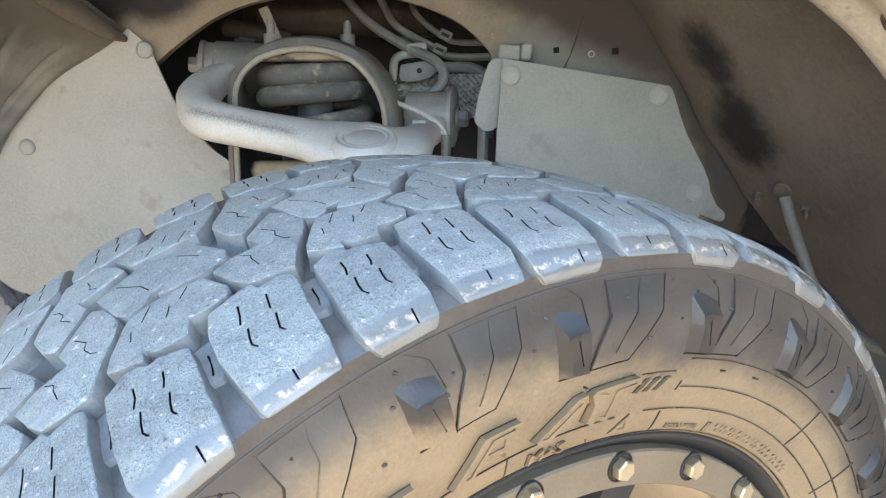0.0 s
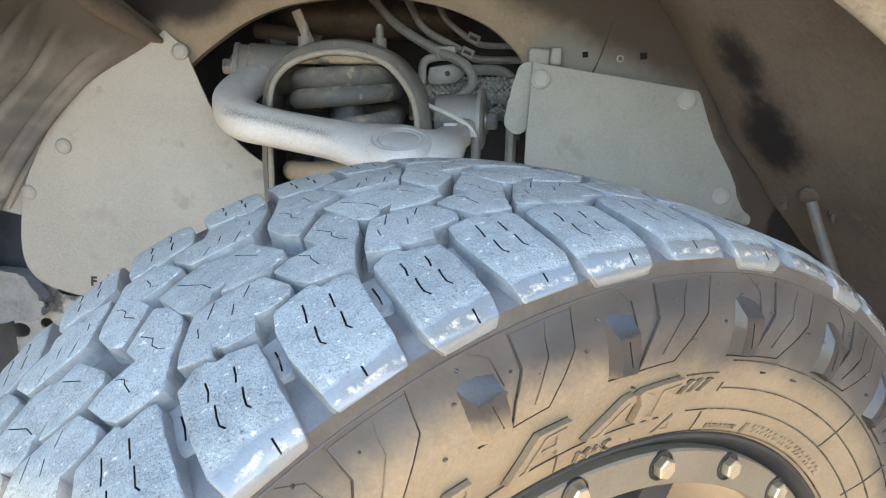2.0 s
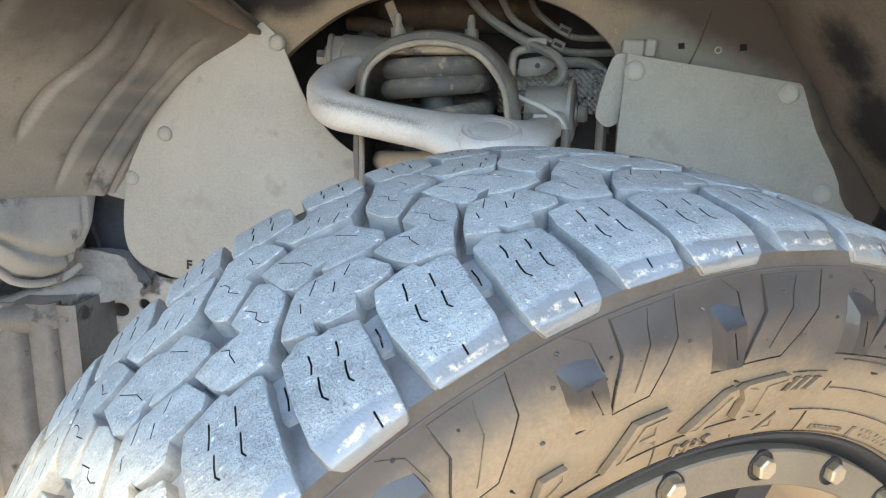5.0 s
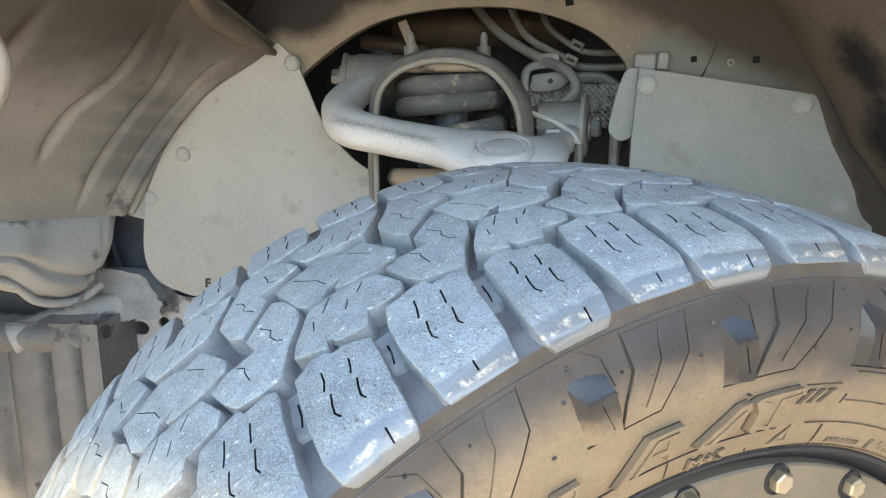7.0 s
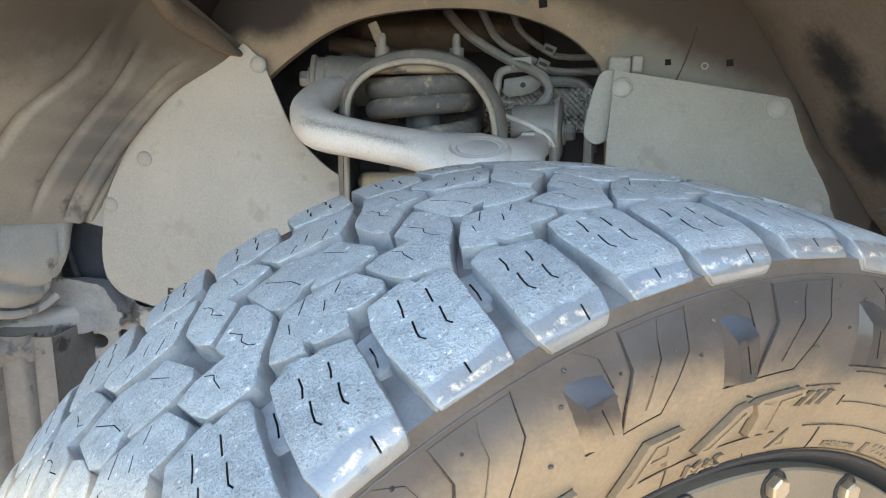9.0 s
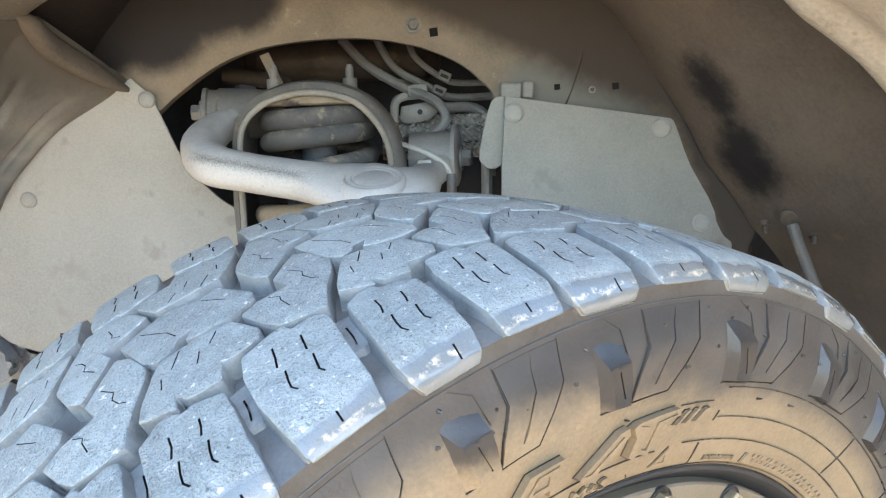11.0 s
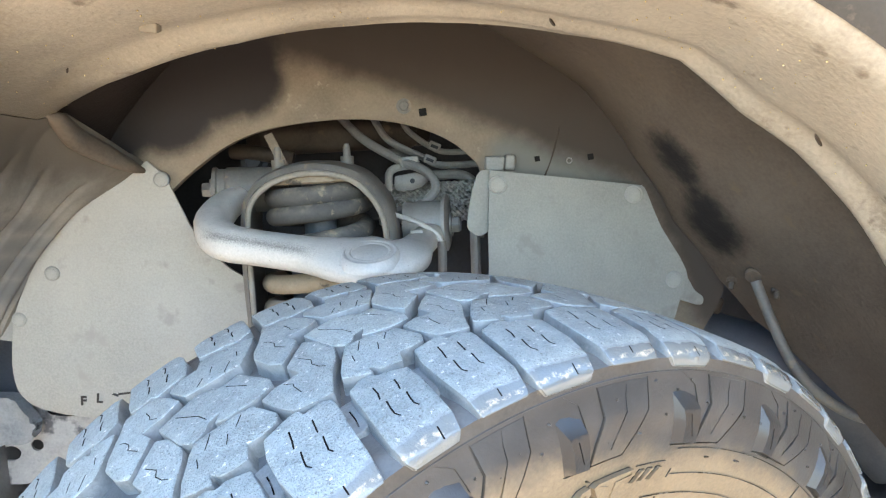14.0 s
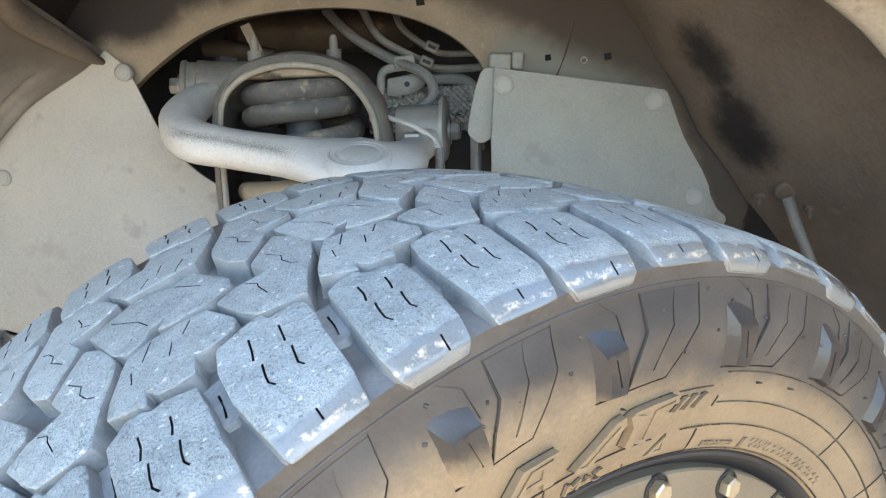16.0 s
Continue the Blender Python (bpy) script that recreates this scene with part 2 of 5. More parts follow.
def overlaid(name, base, coat, lobes, soft=0.012, ragged=28, fray=1.6):
    """base, with the colour coat laid over it (undercoat, bare or dirty patches, painted shade) where one of the
    half-planes (px, pz, nx, nz), spots (x, z, radius), balls (x, y, z, radius, 0) or streaks (x, z, x, z, radius, 0)
    reaches, soft and speckled at its edge.
    """
    m = base.copy()
    m.name = name
    nt = m.node_tree
    N, L = nt.nodes, nt.links
    b = N["Principled BSDF"]
    old = b.inputs["Base Color"].links[0].from_socket
    geo = N.new("ShaderNodeTexCoord")
    sep = N.new("ShaderNodeSeparateXYZ")
    L.new(geo.outputs["Object"], sep.inputs[0])

    def calc(op, a, c=None):
        n = N.new("ShaderNodeMath")
        n.operation = op
        for i, v in enumerate((a, c)):
            if v is None:
                continue
            if isinstance(v, (int, float)):
                n.inputs[i].default_value = v
            else:
                L.new(v, n.inputs[i])
        return n.outputs[0]

    total = None
    for lobe in lobes:
        if len(lobe) == 4:
            px, pz, nx, nz = lobe
            k = math.hypot(nx, nz)
            d = calc("ADD", calc("MULTIPLY", calc("SUBTRACT", sep.outputs[0], px), nx / k), calc("MULTIPLY", calc("SUBTRACT", sep.outputs[2], pz), nz / k))
        elif len(lobe) == 6:
            x0, z0, x1, z1, r, _ = lobe
            long = math.hypot(x1 - x0, z1 - z0)
            ux, uz = (x1 - x0) / long, (z1 - z0) / long
            ex, ez = calc("SUBTRACT", sep.outputs[0], (x0 + x1) / 2), calc("SUBTRACT", sep.outputs[2], (z0 + z1) / 2)
            across = calc("ABSOLUTE", calc("ADD", calc("MULTIPLY", ex, -uz), calc("MULTIPLY", ez, ux)))
            along = calc("ABSOLUTE", calc("ADD", calc("MULTIPLY", ex, ux), calc("MULTIPLY", ez, uz)))
            d = calc("MINIMUM", calc("SUBTRACT", r, across), calc("MULTIPLY", calc("SUBTRACT", long / 2, along), 0.3))
        elif len(lobe) == 5:
            x, y, z, r, _ = lobe
            sq = [calc("MULTIPLY", e, e) for e in (calc("SUBTRACT", sep.outputs[0], x), calc("SUBTRACT", sep.outputs[1], y), calc("SUBTRACT", sep.outputs[2], z))]
            d = calc("SUBTRACT", r, calc("SQRT", calc("ADD", calc("ADD", sq[0], sq[1]), sq[2])))
        else:
            x, z, r = lobe
            dx, dz = calc("SUBTRACT", sep.outputs[0], x), calc("SUBTRACT", sep.outputs[2], z)
            d = calc("SUBTRACT", r, calc("SQRT", calc("ADD", calc("MULTIPLY", dx, dx), calc("MULTIPLY", dz, dz))))
        total = d if total is None else calc("MAXIMUM", total, d)
    n = N.new("ShaderNodeTexNoise")
    n.inputs["Scale"].default_value, n.inputs["Detail"].default_value, n.inputs["Roughness"].default_value = ragged, 8, 0.7
    L.new(geo.outputs["Object"], n.inputs["Vector"])
    total = calc("ADD", total, calc("MULTIPLY", calc("SUBTRACT", n.outputs["Fac"], 0.5), soft * fray))
    r = N.new("ShaderNodeMapRange")
    r.interpolation_type = "SMOOTHSTEP"
    r.inputs["From Min"].default_value, r.inputs["From Max"].default_value = -soft, soft
    L.new(total, r.inputs["Value"])
    x = N.new("ShaderNodeMix")
    x.data_type = "RGBA"
    L.new(r.outputs["Result"], x.inputs[0])
    L.new(old, x.inputs[6])
    x.inputs[7].default_value = (*coat, 1)
    L.new(x.outputs[2], b.inputs["Base Color"])
    return m


M_APRON_GREY = overlaid("apron_bare_grey", M_APRON, (0.180, 0.180, 0.161), [(0.10, 0.893, 0.040), (0.14, 0.888, 0.042), (0.185, 0.880, 0.038)], 0.016)
# the apron turns darker towards its top and its right end
M_APRON_DARK = overlaid("apron_thin_undercoat", M_APRON_GREY, (0.066, 0.054, 0.045), [(-0.03, 0.985, 0.46, 1.0), (0.14, 0.922, 0.36, 1.0), (0.265, 0.80, 1.0, 0.4)], 0.017)
M_APRON_COAT = overlaid("apron_undercoat", M_APRON_DARK, (0.029, 0.025, 0.0255),
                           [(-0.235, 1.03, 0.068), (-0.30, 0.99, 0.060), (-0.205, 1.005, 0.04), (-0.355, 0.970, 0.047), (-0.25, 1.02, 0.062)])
# the well is darker ahead of x -0.21
M_WELL_FRONT = overlaid("well_thick_undercoat", M_DARK, (0.034, 0.028, 0.027), [(-0.21, 0.95, -1.0, 0.1)], 0.020)
M_WELL_COAT = overlaid("well_undercoat", M_WELL_FRONT, (0.020, 0.019, 0.020), [(0.243, 0.748, 0.906, 0.021, 0), (0.254, 0.752, 0.892, 0.026, 0), (0.263, 0.754, 0.880, 0.021, 0), (0.276, 0.759, 0.860, 0.014, 0), (0.290, 0.761, 0.838, 0.030, 0), (0.301, 0.773, 0.820, 0.037, 0), (0.309, 0.783, 0.806, 0.027, 0)], 0.017, 90, 1.9)
M_LINER_GREY = overlaid("liner_rubbed_grey", M_LINER, (0.165, 0.170, 0.176), [(-0.458, 0.838, 0.016), (-0.474, 0.812, 0.020), (-0.490, 0.785, 0.020), (-0.442, 0.862, 0.012)], 0.016)
# the liner turns darker brown above z 0.885
M_LINER_TOP = overlaid("liner_under_tan_dust", M_LINER_GREY, (0.106, 0.095, 0.082), [(-0.37, 0.885, 0.0, 1.0)], 0.045)
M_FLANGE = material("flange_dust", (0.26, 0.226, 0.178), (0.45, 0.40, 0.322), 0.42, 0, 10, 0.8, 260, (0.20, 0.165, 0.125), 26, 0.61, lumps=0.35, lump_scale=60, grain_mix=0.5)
# weaker light on the flange's front end, painted as a darker tan
M_FLANGE_SHADE = overlaid("flange_under_tan_dust", M_FLANGE, (0.150, 0.128, 0.100), [(-0.30, 1.0, -1.0, -0.8)], 0.07)
M_SHIELD = material("splash_rubber", (0.210, 0.219, 0.208), (0.322, 0.322, 0.298), 0.62, 0, 7, 0.3, 420, (0.245, 0.245, 0.228), 26, 0.60, lumps=0.25, lump_scale=24)
# lit copy of splash_rubber: the left shield's extra brightness put into its colour
M_SHIELD_LIT = material("lit_splash_rubber", (0.262, 0.268, 0.254), (0.395, 0.392, 0.362), 0.62, 0, 5, 0.3, 420, (0.30, 0.298, 0.278), 20, 0.60, lumps=0.2, lump_scale=20)
M_PAINT = material("fender_paint", (0.030, 0.028, 0.026), (0.06, 0.054, 0.047), 0.35, 0, 9, 0.12, 300, (0.10, 0.085, 0.065), 60, 0.62)
# blue-grey on upward faces: dirt, and the sky's sheen painted in
M_ARM = material("arm_metal", (0.40, 0.405, 0.395), (0.56, 0.55, 0.525), 0.40, 0.05, 9, 0.35, 420, (0.30, 0.285, 0.255), 300, 0.64, lumps=0.25, lump_scale=40, grain_mix=0.4, dust=(0.30, 0.315, 0.322), dust_amount=0.4)
M_ARM_DIRT = overlaid("arm_metal_with_specks", M_ARM, (0.115, 0.118, 0.119), [(-0.232, 0.8445, -0.135, 0.8265, 0.0022, 0)], 0.0060, 700, 3.0)
M_SPRING = material("spring_steel", (0.050, 0.053, 0.056), (0.100, 0.099, 0.095), 0.6, 0.0, 24, 0.4, 300, (0.26, 0.22, 0.165), 60, 0.60, level=0.3, dust=(0.36, 0.32, 0.255), dust_amount=0.25)
M_HOOP = material("tower_metal", (0.115, 0.116, 0.113), (0.20, 0.192, 0.176), 0.55, 0.15, 25, 0.4, 300, (0.27, 0.225, 0.17), 50, 0.58)
M_PIPE = material("brake_line", (0.19, 0.19, 0.185), (0.31, 0.305, 0.29), 0.45, 0.2, 40, 0.1, 400)
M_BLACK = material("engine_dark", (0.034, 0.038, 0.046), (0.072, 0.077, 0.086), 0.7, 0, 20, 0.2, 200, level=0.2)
M_RIM = material("wheel_alloy", (0.018, 0.020, 0.024), (0.034, 0.036, 0.040), 0.42, 0.0, 20, 0.1, 600, level=0.4)
M_BARREL = material("barrel_alloy", (0.42, 0.36, 0.28), (0.55, 0.47, 0.36), 0.45, 0.3, 20, 0.1, 600)
M_RING = material("ring_alloy", (0.15, 0.128, 0.092), (0.21, 0.182, 0.135), 0.42, 0.2, 20, 0.1, 600)
M_BOLT = material("bolt_steel", (0.46, 0.40, 0.28), (0.58, 0.51, 0.38), 0.34, 0.8, 60, 0.1, 500)
M_PLUG = material("clip_plastic", (0.25, 0.256, 0.245), (0.345, 0.348, 0.328), 0.5, 0, 40, 0.1, 500)
M_GROUND = material("sandy_ground", (0.58, 0.465, 0.33), (0.72, 0.59, 0.43), 0.9, 0, 1.5, 0.6, 60, (0.35, 0.25, 0.15), 6, 0.62)
M_FRAME = material("frame_metal", (0.22, 0.226, 0.232), (0.40, 0.402, 0.395), 0.65, 0, 24, 0.4, 300, (0.105, 0.112, 0.122), 24, 0.565, lumps=0.3, lump_scale=70)
M_CAST = material("blue_grey_casting", (0.130, 0.145, 0.165), (0.300, 0.312, 0.322), 0.6, 0, 30, 0.5, 300, (0.045, 0.052, 0.064), 30, 0.57, lumps=0.4, lump_scale=60)
M_BOOT = material("boot_rubber", (0.045, 0.055, 0.072), (0.095, 0.108, 0.13), 0.5, 0, 18, 0.2, 300)
M_DUCT = material("duct_plastic", (0.098, 0.099, 0.100), (0.20, 0.199, 0.195), 0.65, 0, 26, 0.3, 300, (0.05, 0.05, 0.05), 30, 0.6)
M_FOOT = material("foot_plastic", (0.285, 0.288, 0.282), (0.43, 0.43, 0.412), 0.65, 0, 14, 0.25, 350, (0.17, 0.168, 0.16), 22, 0.61)
M_WIRE = material("pale_wire", (0.36, 0.36, 0.34), (0.48, 0.475, 0.45), 0.5, 0, 40, 0.1, 400)
M_LETTER = material("black_marking", (0.02, 0.02, 0.02), (0.035, 0.035, 0.035), 0.7, 0, 30, 0)
M_HEAT = material("heat_shield_grey", (0.13, 0.13, 0.128), (0.24, 0.24, 0.235), 0.45, 0.5, 60, 0.3, 300)
M_CASTING = material("engine_casting", (0.034, 0.028, 0.023), (0.085, 0.066, 0.052), 0.5, 0.2, 26, 0.4, 200, (0.12, 0.09, 0.06), 30, 0.6, level=0.3)
M_DUSTED_LIT = material("tan_dusted_lit_steel", (0.22, 0.18, 0.13), (0.36, 0.295, 0.21), 0.7, 0, 30, 0.4, 300, (0.08, 0.07, 0.06), 40, 0.58)
M_EDGE = material("dusted_edge_metal", (0.17, 0.16, 0.14), (0.28, 0.258, 0.218), 0.6, 0, 30, 0.3, 300, (0.32, 0.27, 0.20), 40, 0.58)
M_GRAIN = material("sand_grain", (0.62, 0.47, 0.22), (0.85, 0.70, 0.42), 0.15, 0.0, 200, 0, level=0.8)
M_FOIL = material("heat_shield_foil", (0.40, 0.40, 0.39), (0.60, 0.60, 0.58), 0.26, 0.6, 60, 0.3, 300)


# ---- building helpers ----
def part(name, bm, mat, parent=None, label="", smooth=True):
    """Links a bmesh as one mesh object under a thing or a part."""
    bmesh.ops.recalc_face_normals(bm, faces=bm.faces)
    me = bpy.data.meshes.new(name)
    bm.to_mesh(me)
    bm.free()
    if mat:
        me.materials.append(mat)
    if smooth:
        me.polygons.foreach_set("use_smooth", [True] * len(me.polygons))
        me.set_sharp_from_angle(angle=radians(35))
    ob = new(name, me)
    ob.parent = parent
    if label:
        ob["label"] = label
    return ob


def grid(rows, closed_u=False, closed_v=False):
    """A bmesh sheet through rows of points."""
    bm = bmesh.new()
    vs = [[bm.verts.new(p) for p in r] for r in rows]
    nu, nv = len(rows), len(rows[0])
    for i in range(nu if closed_u else nu - 1):
        for j in range(nv if closed_v else nv - 1):
            q = [vs[i][j], vs[(i + 1) % nu][j], vs[(i + 1) % nu][(j + 1) % nv], vs[i][(j + 1) % nv]]
            bm.faces.new(q)
    return bm


def thicken(bm, t):
    bmesh.ops.recalc_face_normals(bm, faces=bm.faces)
    bmesh.ops.solidify(bm, geom=list(bm.faces), thickness=t)
    return bm


def spline(points, n=8):
    """Catmull-Rom points through a few control points."""
    P = [Vector(p) for p in points]
    P = [P[0] * 2 - P[1]] + P + [P[-1] * 2 - P[-2]]
    out = []
    for i in range(1, len(P) - 2):
        for k in range(n):
            t = k / n
            a, b, c, d = P[i - 1], P[i], P[i + 1], P[i + 2]
            out.append(0.5 * (2 * b + (c - a) * t + (2 * a - 5 * b + 4 * c - d) * t * t + (3 * b - a - 3 * c + d) * t ** 3))
    out.append(P[-2].copy())
    return out


def tube(points, radius, n=8, seg=12, squash=1.0):
    """A round bar along a spline; radius is a number or one for each control point."""
    path = spline(points, n)
    if not isinstance(radius, (int, float)):
        rads = [float(v) for v in np.interp(np.linspace(0, 1, len(path)), np.linspace(0, 1, len(radius)), radius)]
    else:
        rads = [radius] * len(path)
    rows = []
    up = Vector((0, 0, 1))
    for i, p in enumerate(path):
        d = (path[min(i + 1, len(path) - 1)] - path[max(i - 1, 0)]).normalized()
        s = d.cross(up)
        if s.length < 0.05:
            s = d.cross(Vector((0, 1, 0)))
        s.normalize()
        w = s.cross(d)
        up = w if i else w
        rows.append([p + rads[i] * (math.cos(a) * s + squash * math.sin(a) * w) for a in np.linspace(0, 2 * math.pi, seg, endpoint=False)])
    bm = grid(rows, closed_v=True)
    for r in (0, len(rows) - 1):
        bm.verts.ensure_lookup_table()
        bm.faces.new([bm.verts[r * seg + j] for j in range(seg)])
    return bm


def plate(poly, thick, bevel=0.0015, back=(0, 1, 0)):
    """A flat plate from an outline of 3D points, thickened backwards, with its edges bevelled."""
    bm = bmesh.new()
    f = bm.faces.new([bm.verts.new(p) for p in poly])
    r = bmesh.ops.extrude_face_region(bm, geom=[f])
    bmesh.ops.translate(bm, vec=Vector(back) * thick, verts=[e for e in r["geom"] if isinstance(e, bmesh.types.BMVert)])
    bmesh.ops.recalc_face_normals(bm, faces=bm.faces)
    if bevel:
        bmesh.ops.bevel(bm, geom=list(bm.edges), offset=bevel, segments=2, affect="EDGES", profile=0.5)
    return bm


def lathe(profile, seg=48, axis=(0, -1, 0)):
    """Turns a profile of (radius, height) about an axis through the origin."""
    ax = Vector(axis).normalized()
    q = ax.to_track_quat("Z", "Y").to_matrix()
    rows = []
    for k in range(seg):
        a = 2 * math.pi * k / seg
        rows.append([q @ Vector((r * math.cos(a), r * math.sin(a), h)) for r, h in profile])
    bm = grid(rows, closed_u=True)
    bmesh.ops.remove_doubles(bm, verts=list(bm.verts), dist=1e-6)
    return bm


def moved(bm, m):
    bmesh.ops.transform(bm, matrix=m, verts=list(bm.verts))
    return bm


def hexagon(radius, height, axis=(0, -1, 0), washer=0.0):
    """A hexagon bolt head with a chamfered top, on a washer face."""
    bm = bmesh.new()
    q = Vector(axis).normalized().to_track_quat("Z", "Y").to_matrix()
    rings = [(radius, 0.0), (radius, height * 0.8), (radius * 0.86, height)]
    vs = [[bm.verts.new(q @ Vector((r * math.cos(k * math.pi / 3), r * math.sin(k * math.pi / 3), h))) for k in range(6)] for r, h in rings]
    for i in range(2):
        for k in range(6):
            bm.faces.new([vs[i][k], vs[i][(k + 1) % 6], vs[i + 1][(k + 1) % 6], vs[i + 1][k]])
    bm.faces.new(vs[2])
    if washer:
        w = lathe([(0.0, washer * 0.12), (washer, washer * 0.12), (washer, -0.001)], 20, axis)
        me = bpy.data.meshes.new("tmp")
        w.to_mesh(me)
        bm.from_mesh(me)
        w.free()
        bpy.data.meshes.remove(me)
    return bm


def thing(name, label, category, at=(0, 0, 0), group="", kind=""):
    return tagged(new(name), label, category, group, kind) if at == (0, 0, 0) else placed(name, label, category, at, group, kind)


def placed(name, label, category, at, group="", kind=""):
    ob = tagged(new(name), label, category, group, kind)
    ob.location = at
    return ob


# ---- ground ----
bm = grid([[(x, y, 0.066) for y in (-400, -20, -3, 0, 1.5, 4, 30, 400)] for x in (-400, -30, -3, -1, 0, 1, 3, 30, 400)])
tagged(part("ground", bm, M_GROUND), "dry tan sandy ground lit by the sun", "ground", kind="structure")

# ---- wheel ----
AXIS = Vector((0.53908, -0.83920, -0.07166))
HUB = Vector((0.05065, 0.36969, 0.44251))
SIZE = 0.91485
SIDE = Vector((0, 0, 1)).cross(AXIS).normalized()
RISE = AXIS.cross(SIDE)
WHEEL = Matrix.Translation(HUB) @ Matrix((SIDE, -AXIS, RISE)).transposed().to_4x4() @ Matrix.Scale(SIZE, 4)
MID, HALF, CROWN = -0.120, 0.140, 0.4105
MM = 1000.0
EDGE = 18.5


def polar(r, h, deg):
    """A point of the wheel: radius, distance outward along the axle, angle from the top."""
    a = radians(deg)
    return Vector((r * math.sin(a), -h, r * math.cos(a)))


def crown(h):
    """Radius of the tread surface across its width: nearly flat, with rounded shoulders."""
    q = abs(h - MID) / HALF
    return CROWN - (0.0094 if h > MID else 0.0145) * q * q - (0.0115 * ((q - 0.832) / 0.168) ** 2 if q > 0.832 else 0.0)


def surface(y):
    """Radius and height of the tread surface, y in millimetres across it; past the shoulder's edge it runs down the sidewall."""
    far = 2 * MID * MM - EDGE
    if y > EDGE:
        return crown(EDGE / MM) - (y - EDGE) / MM, (EDGE - 0.11 * (y - EDGE)) / MM
    if y < far:
        return crown(far / MM) - (far - y) / MM, (far + 0.11 * (far - y)) / MM
    return crown(y / MM), y / MM


def sunk(y, drop):
    """The tread surface lowered by drop millimetres along its normal."""
    (r0, h0), (r1, h1), (r, h) = surface(y - 0.5), surface(y + 0.5), surface(y)
    k = math.hypot(r1 - r0, h1 - h0)
    return r - drop / MM * (h1 - h0) / k, h + drop / MM * (r1 - r0) / k


def groove(y):
    """Depth of the grooves in millimetres: full across the crown, running out over the shoulders."""
    y = max(y, 2 * MID * MM - y)
    return float(np.interp(y, [-60, -8, 1, 10, EDGE, 26], [11.5, 10.4, 9.2, 6.6, 3.2, 1.4]))


wheel = thing("wheel", "dusty all-terrain tyre on an alloy wheel with a bolted rim ring", "wheel")
wheel.matrix_world = WHEEL

SIDEWALL = [(0.2795, 0.0030), (0.2806, 0.0064), (0.2835, 0.0088), (0.290, 0.0112), (0.299, 0.0140), (0.307, 0.0166), (0.3145, 0.0188), (0.324, 0.0208), (0.333, 0.0222), (0.342, 0.0230), (0.350, 0.0234), (0.358, 0.0223), (0.366, 0.0203), (0.373, 0.0186), (0.379, 0.0171), (0.3822, 0.0166)]

floor_line = [sunk(y, groove(y)) for y in (25, 22, 18.5, 15, 11, 7, 3, -2, -8, -20, -50, -85, -120, -155, -190, -215, -232, -240, -246, -252, -258.5, -262)]
profile = SIDEWALL + floor_line + [(r - 0.0096, 2 * MID - h) for r, h in reversed(SIDEWALL)]
rows = [[polar(r, h, a) for r, h in profile] for a in np.arange(0, 360, 1.25)]
tyre = part("tyre", grid(rows, closed_u=True), M_WALL, wheel, "black rubber carcass with a dusty brown sidewall")
tyre.data.materials.append(M_GROOVE)
tyre.data.materials.append(M_SHOULDER)
for f in tyre.data.polygons:
    c = math.hypot(f.center.x, f.center.z)
    f.material_index = 1 if c > 0.3905 else 2 if c > 0.3826 else 0

# stains on the rubber run over the whole tyre, not block by block
for m in (M_TREAD, M_FLANK, M_WALL, M_LUG_WALL, M_LUG):
    for node in m.node_tree.nodes:
        if node.bl_idname == "ShaderNodeTexCoord":
            node.object = tyre

# one double pitch of the tread, in degrees round the wheel and millimetres across it
BLOCK_G = [(-1.0, -60), (-0.4, -69), (1.0, -84), (2.1, -94), (3.6, -93), (5.6, -91), (7.3, -88), (8.15, -66.5), (7.6, -59), (5.9, -57.5), (4.9, -58.5), (4.2, -47.5), (2.8, -49), (1.95, -51), (1.75, -57), (1.45, -57), (1.3, -49.5), (0.2, -54.5)]
BLOCK_H = [(7.95, -87), (9.6, -91.5), (11.9, -91), (11.55, -105.5), (13.1, -117), (14.6, -127), (15.5, -118), (15.85, -98), (15.3, -88.5), (13.8, -73), (13.1, -64), (12.4, -53.5), (10.8, -54.5), (9.1, -58.5), (8.4, -71)]
BLOCK_J = [(0.65, -136), (2.0, -138.5), (4.6, -143), (6.1, -138), (6.7, -132), (8.5, -134), (9.9, -104), (9.5, -96), (7.4, -92.5), (5.3, -94.5), (4.25, -97.5), (5.3, -106), (3.9, -103.5), (3.3, -97.5), (2.1, -95), (1.2, -103)]
BLOCK_S = [(-1.7, -44.5), (-0.9, -47), (-0.2, -50), (0.7, -50), (1.35, -44.5), (2.0, -45), (3.0, -41.5), (3.85, -38), (3.65, -26), (3.2, -6), (2.95, 11), (2.65, 19), (2.4, 25), (-2.2, 25), (-2.75, 19), (-2.95, 10), (-2.6, -8), (-2.1, -28)]
BLOCK_T = [(5.85, -52), (7.1, -54), (8.25, -56), (9.2, -56.5), (9.45, -50), (9.95, -51), (11.0, -51.5), (11.75, -47.5), (11.65, -39.5), (11.2, -25), (10.5, 5), (10.1, 17), (9.95, 19.5), (5.0, 19.5), (4.8, 17), (4.7, 8), (4.65, -14), (5.1, -37)]
TIE_A = [(2.6, -43), (6.1, -46), (5.6, -22), (4.3, -15), (2.4, -18)]
TIE_B = [(10.6, -48), (14.0, -48), (13.2, -24), (11.9, -17), (10.1, -21)]
SIPES_G = [[(1.55, -78), (1.2, -70)], [(4.4, -79), (4.15, -75), (3.8, -70.5)], [(3.5, -91), (2.9, -85), (2.4, -80)], [(6.1, -87), (5.2, -79.5)]]
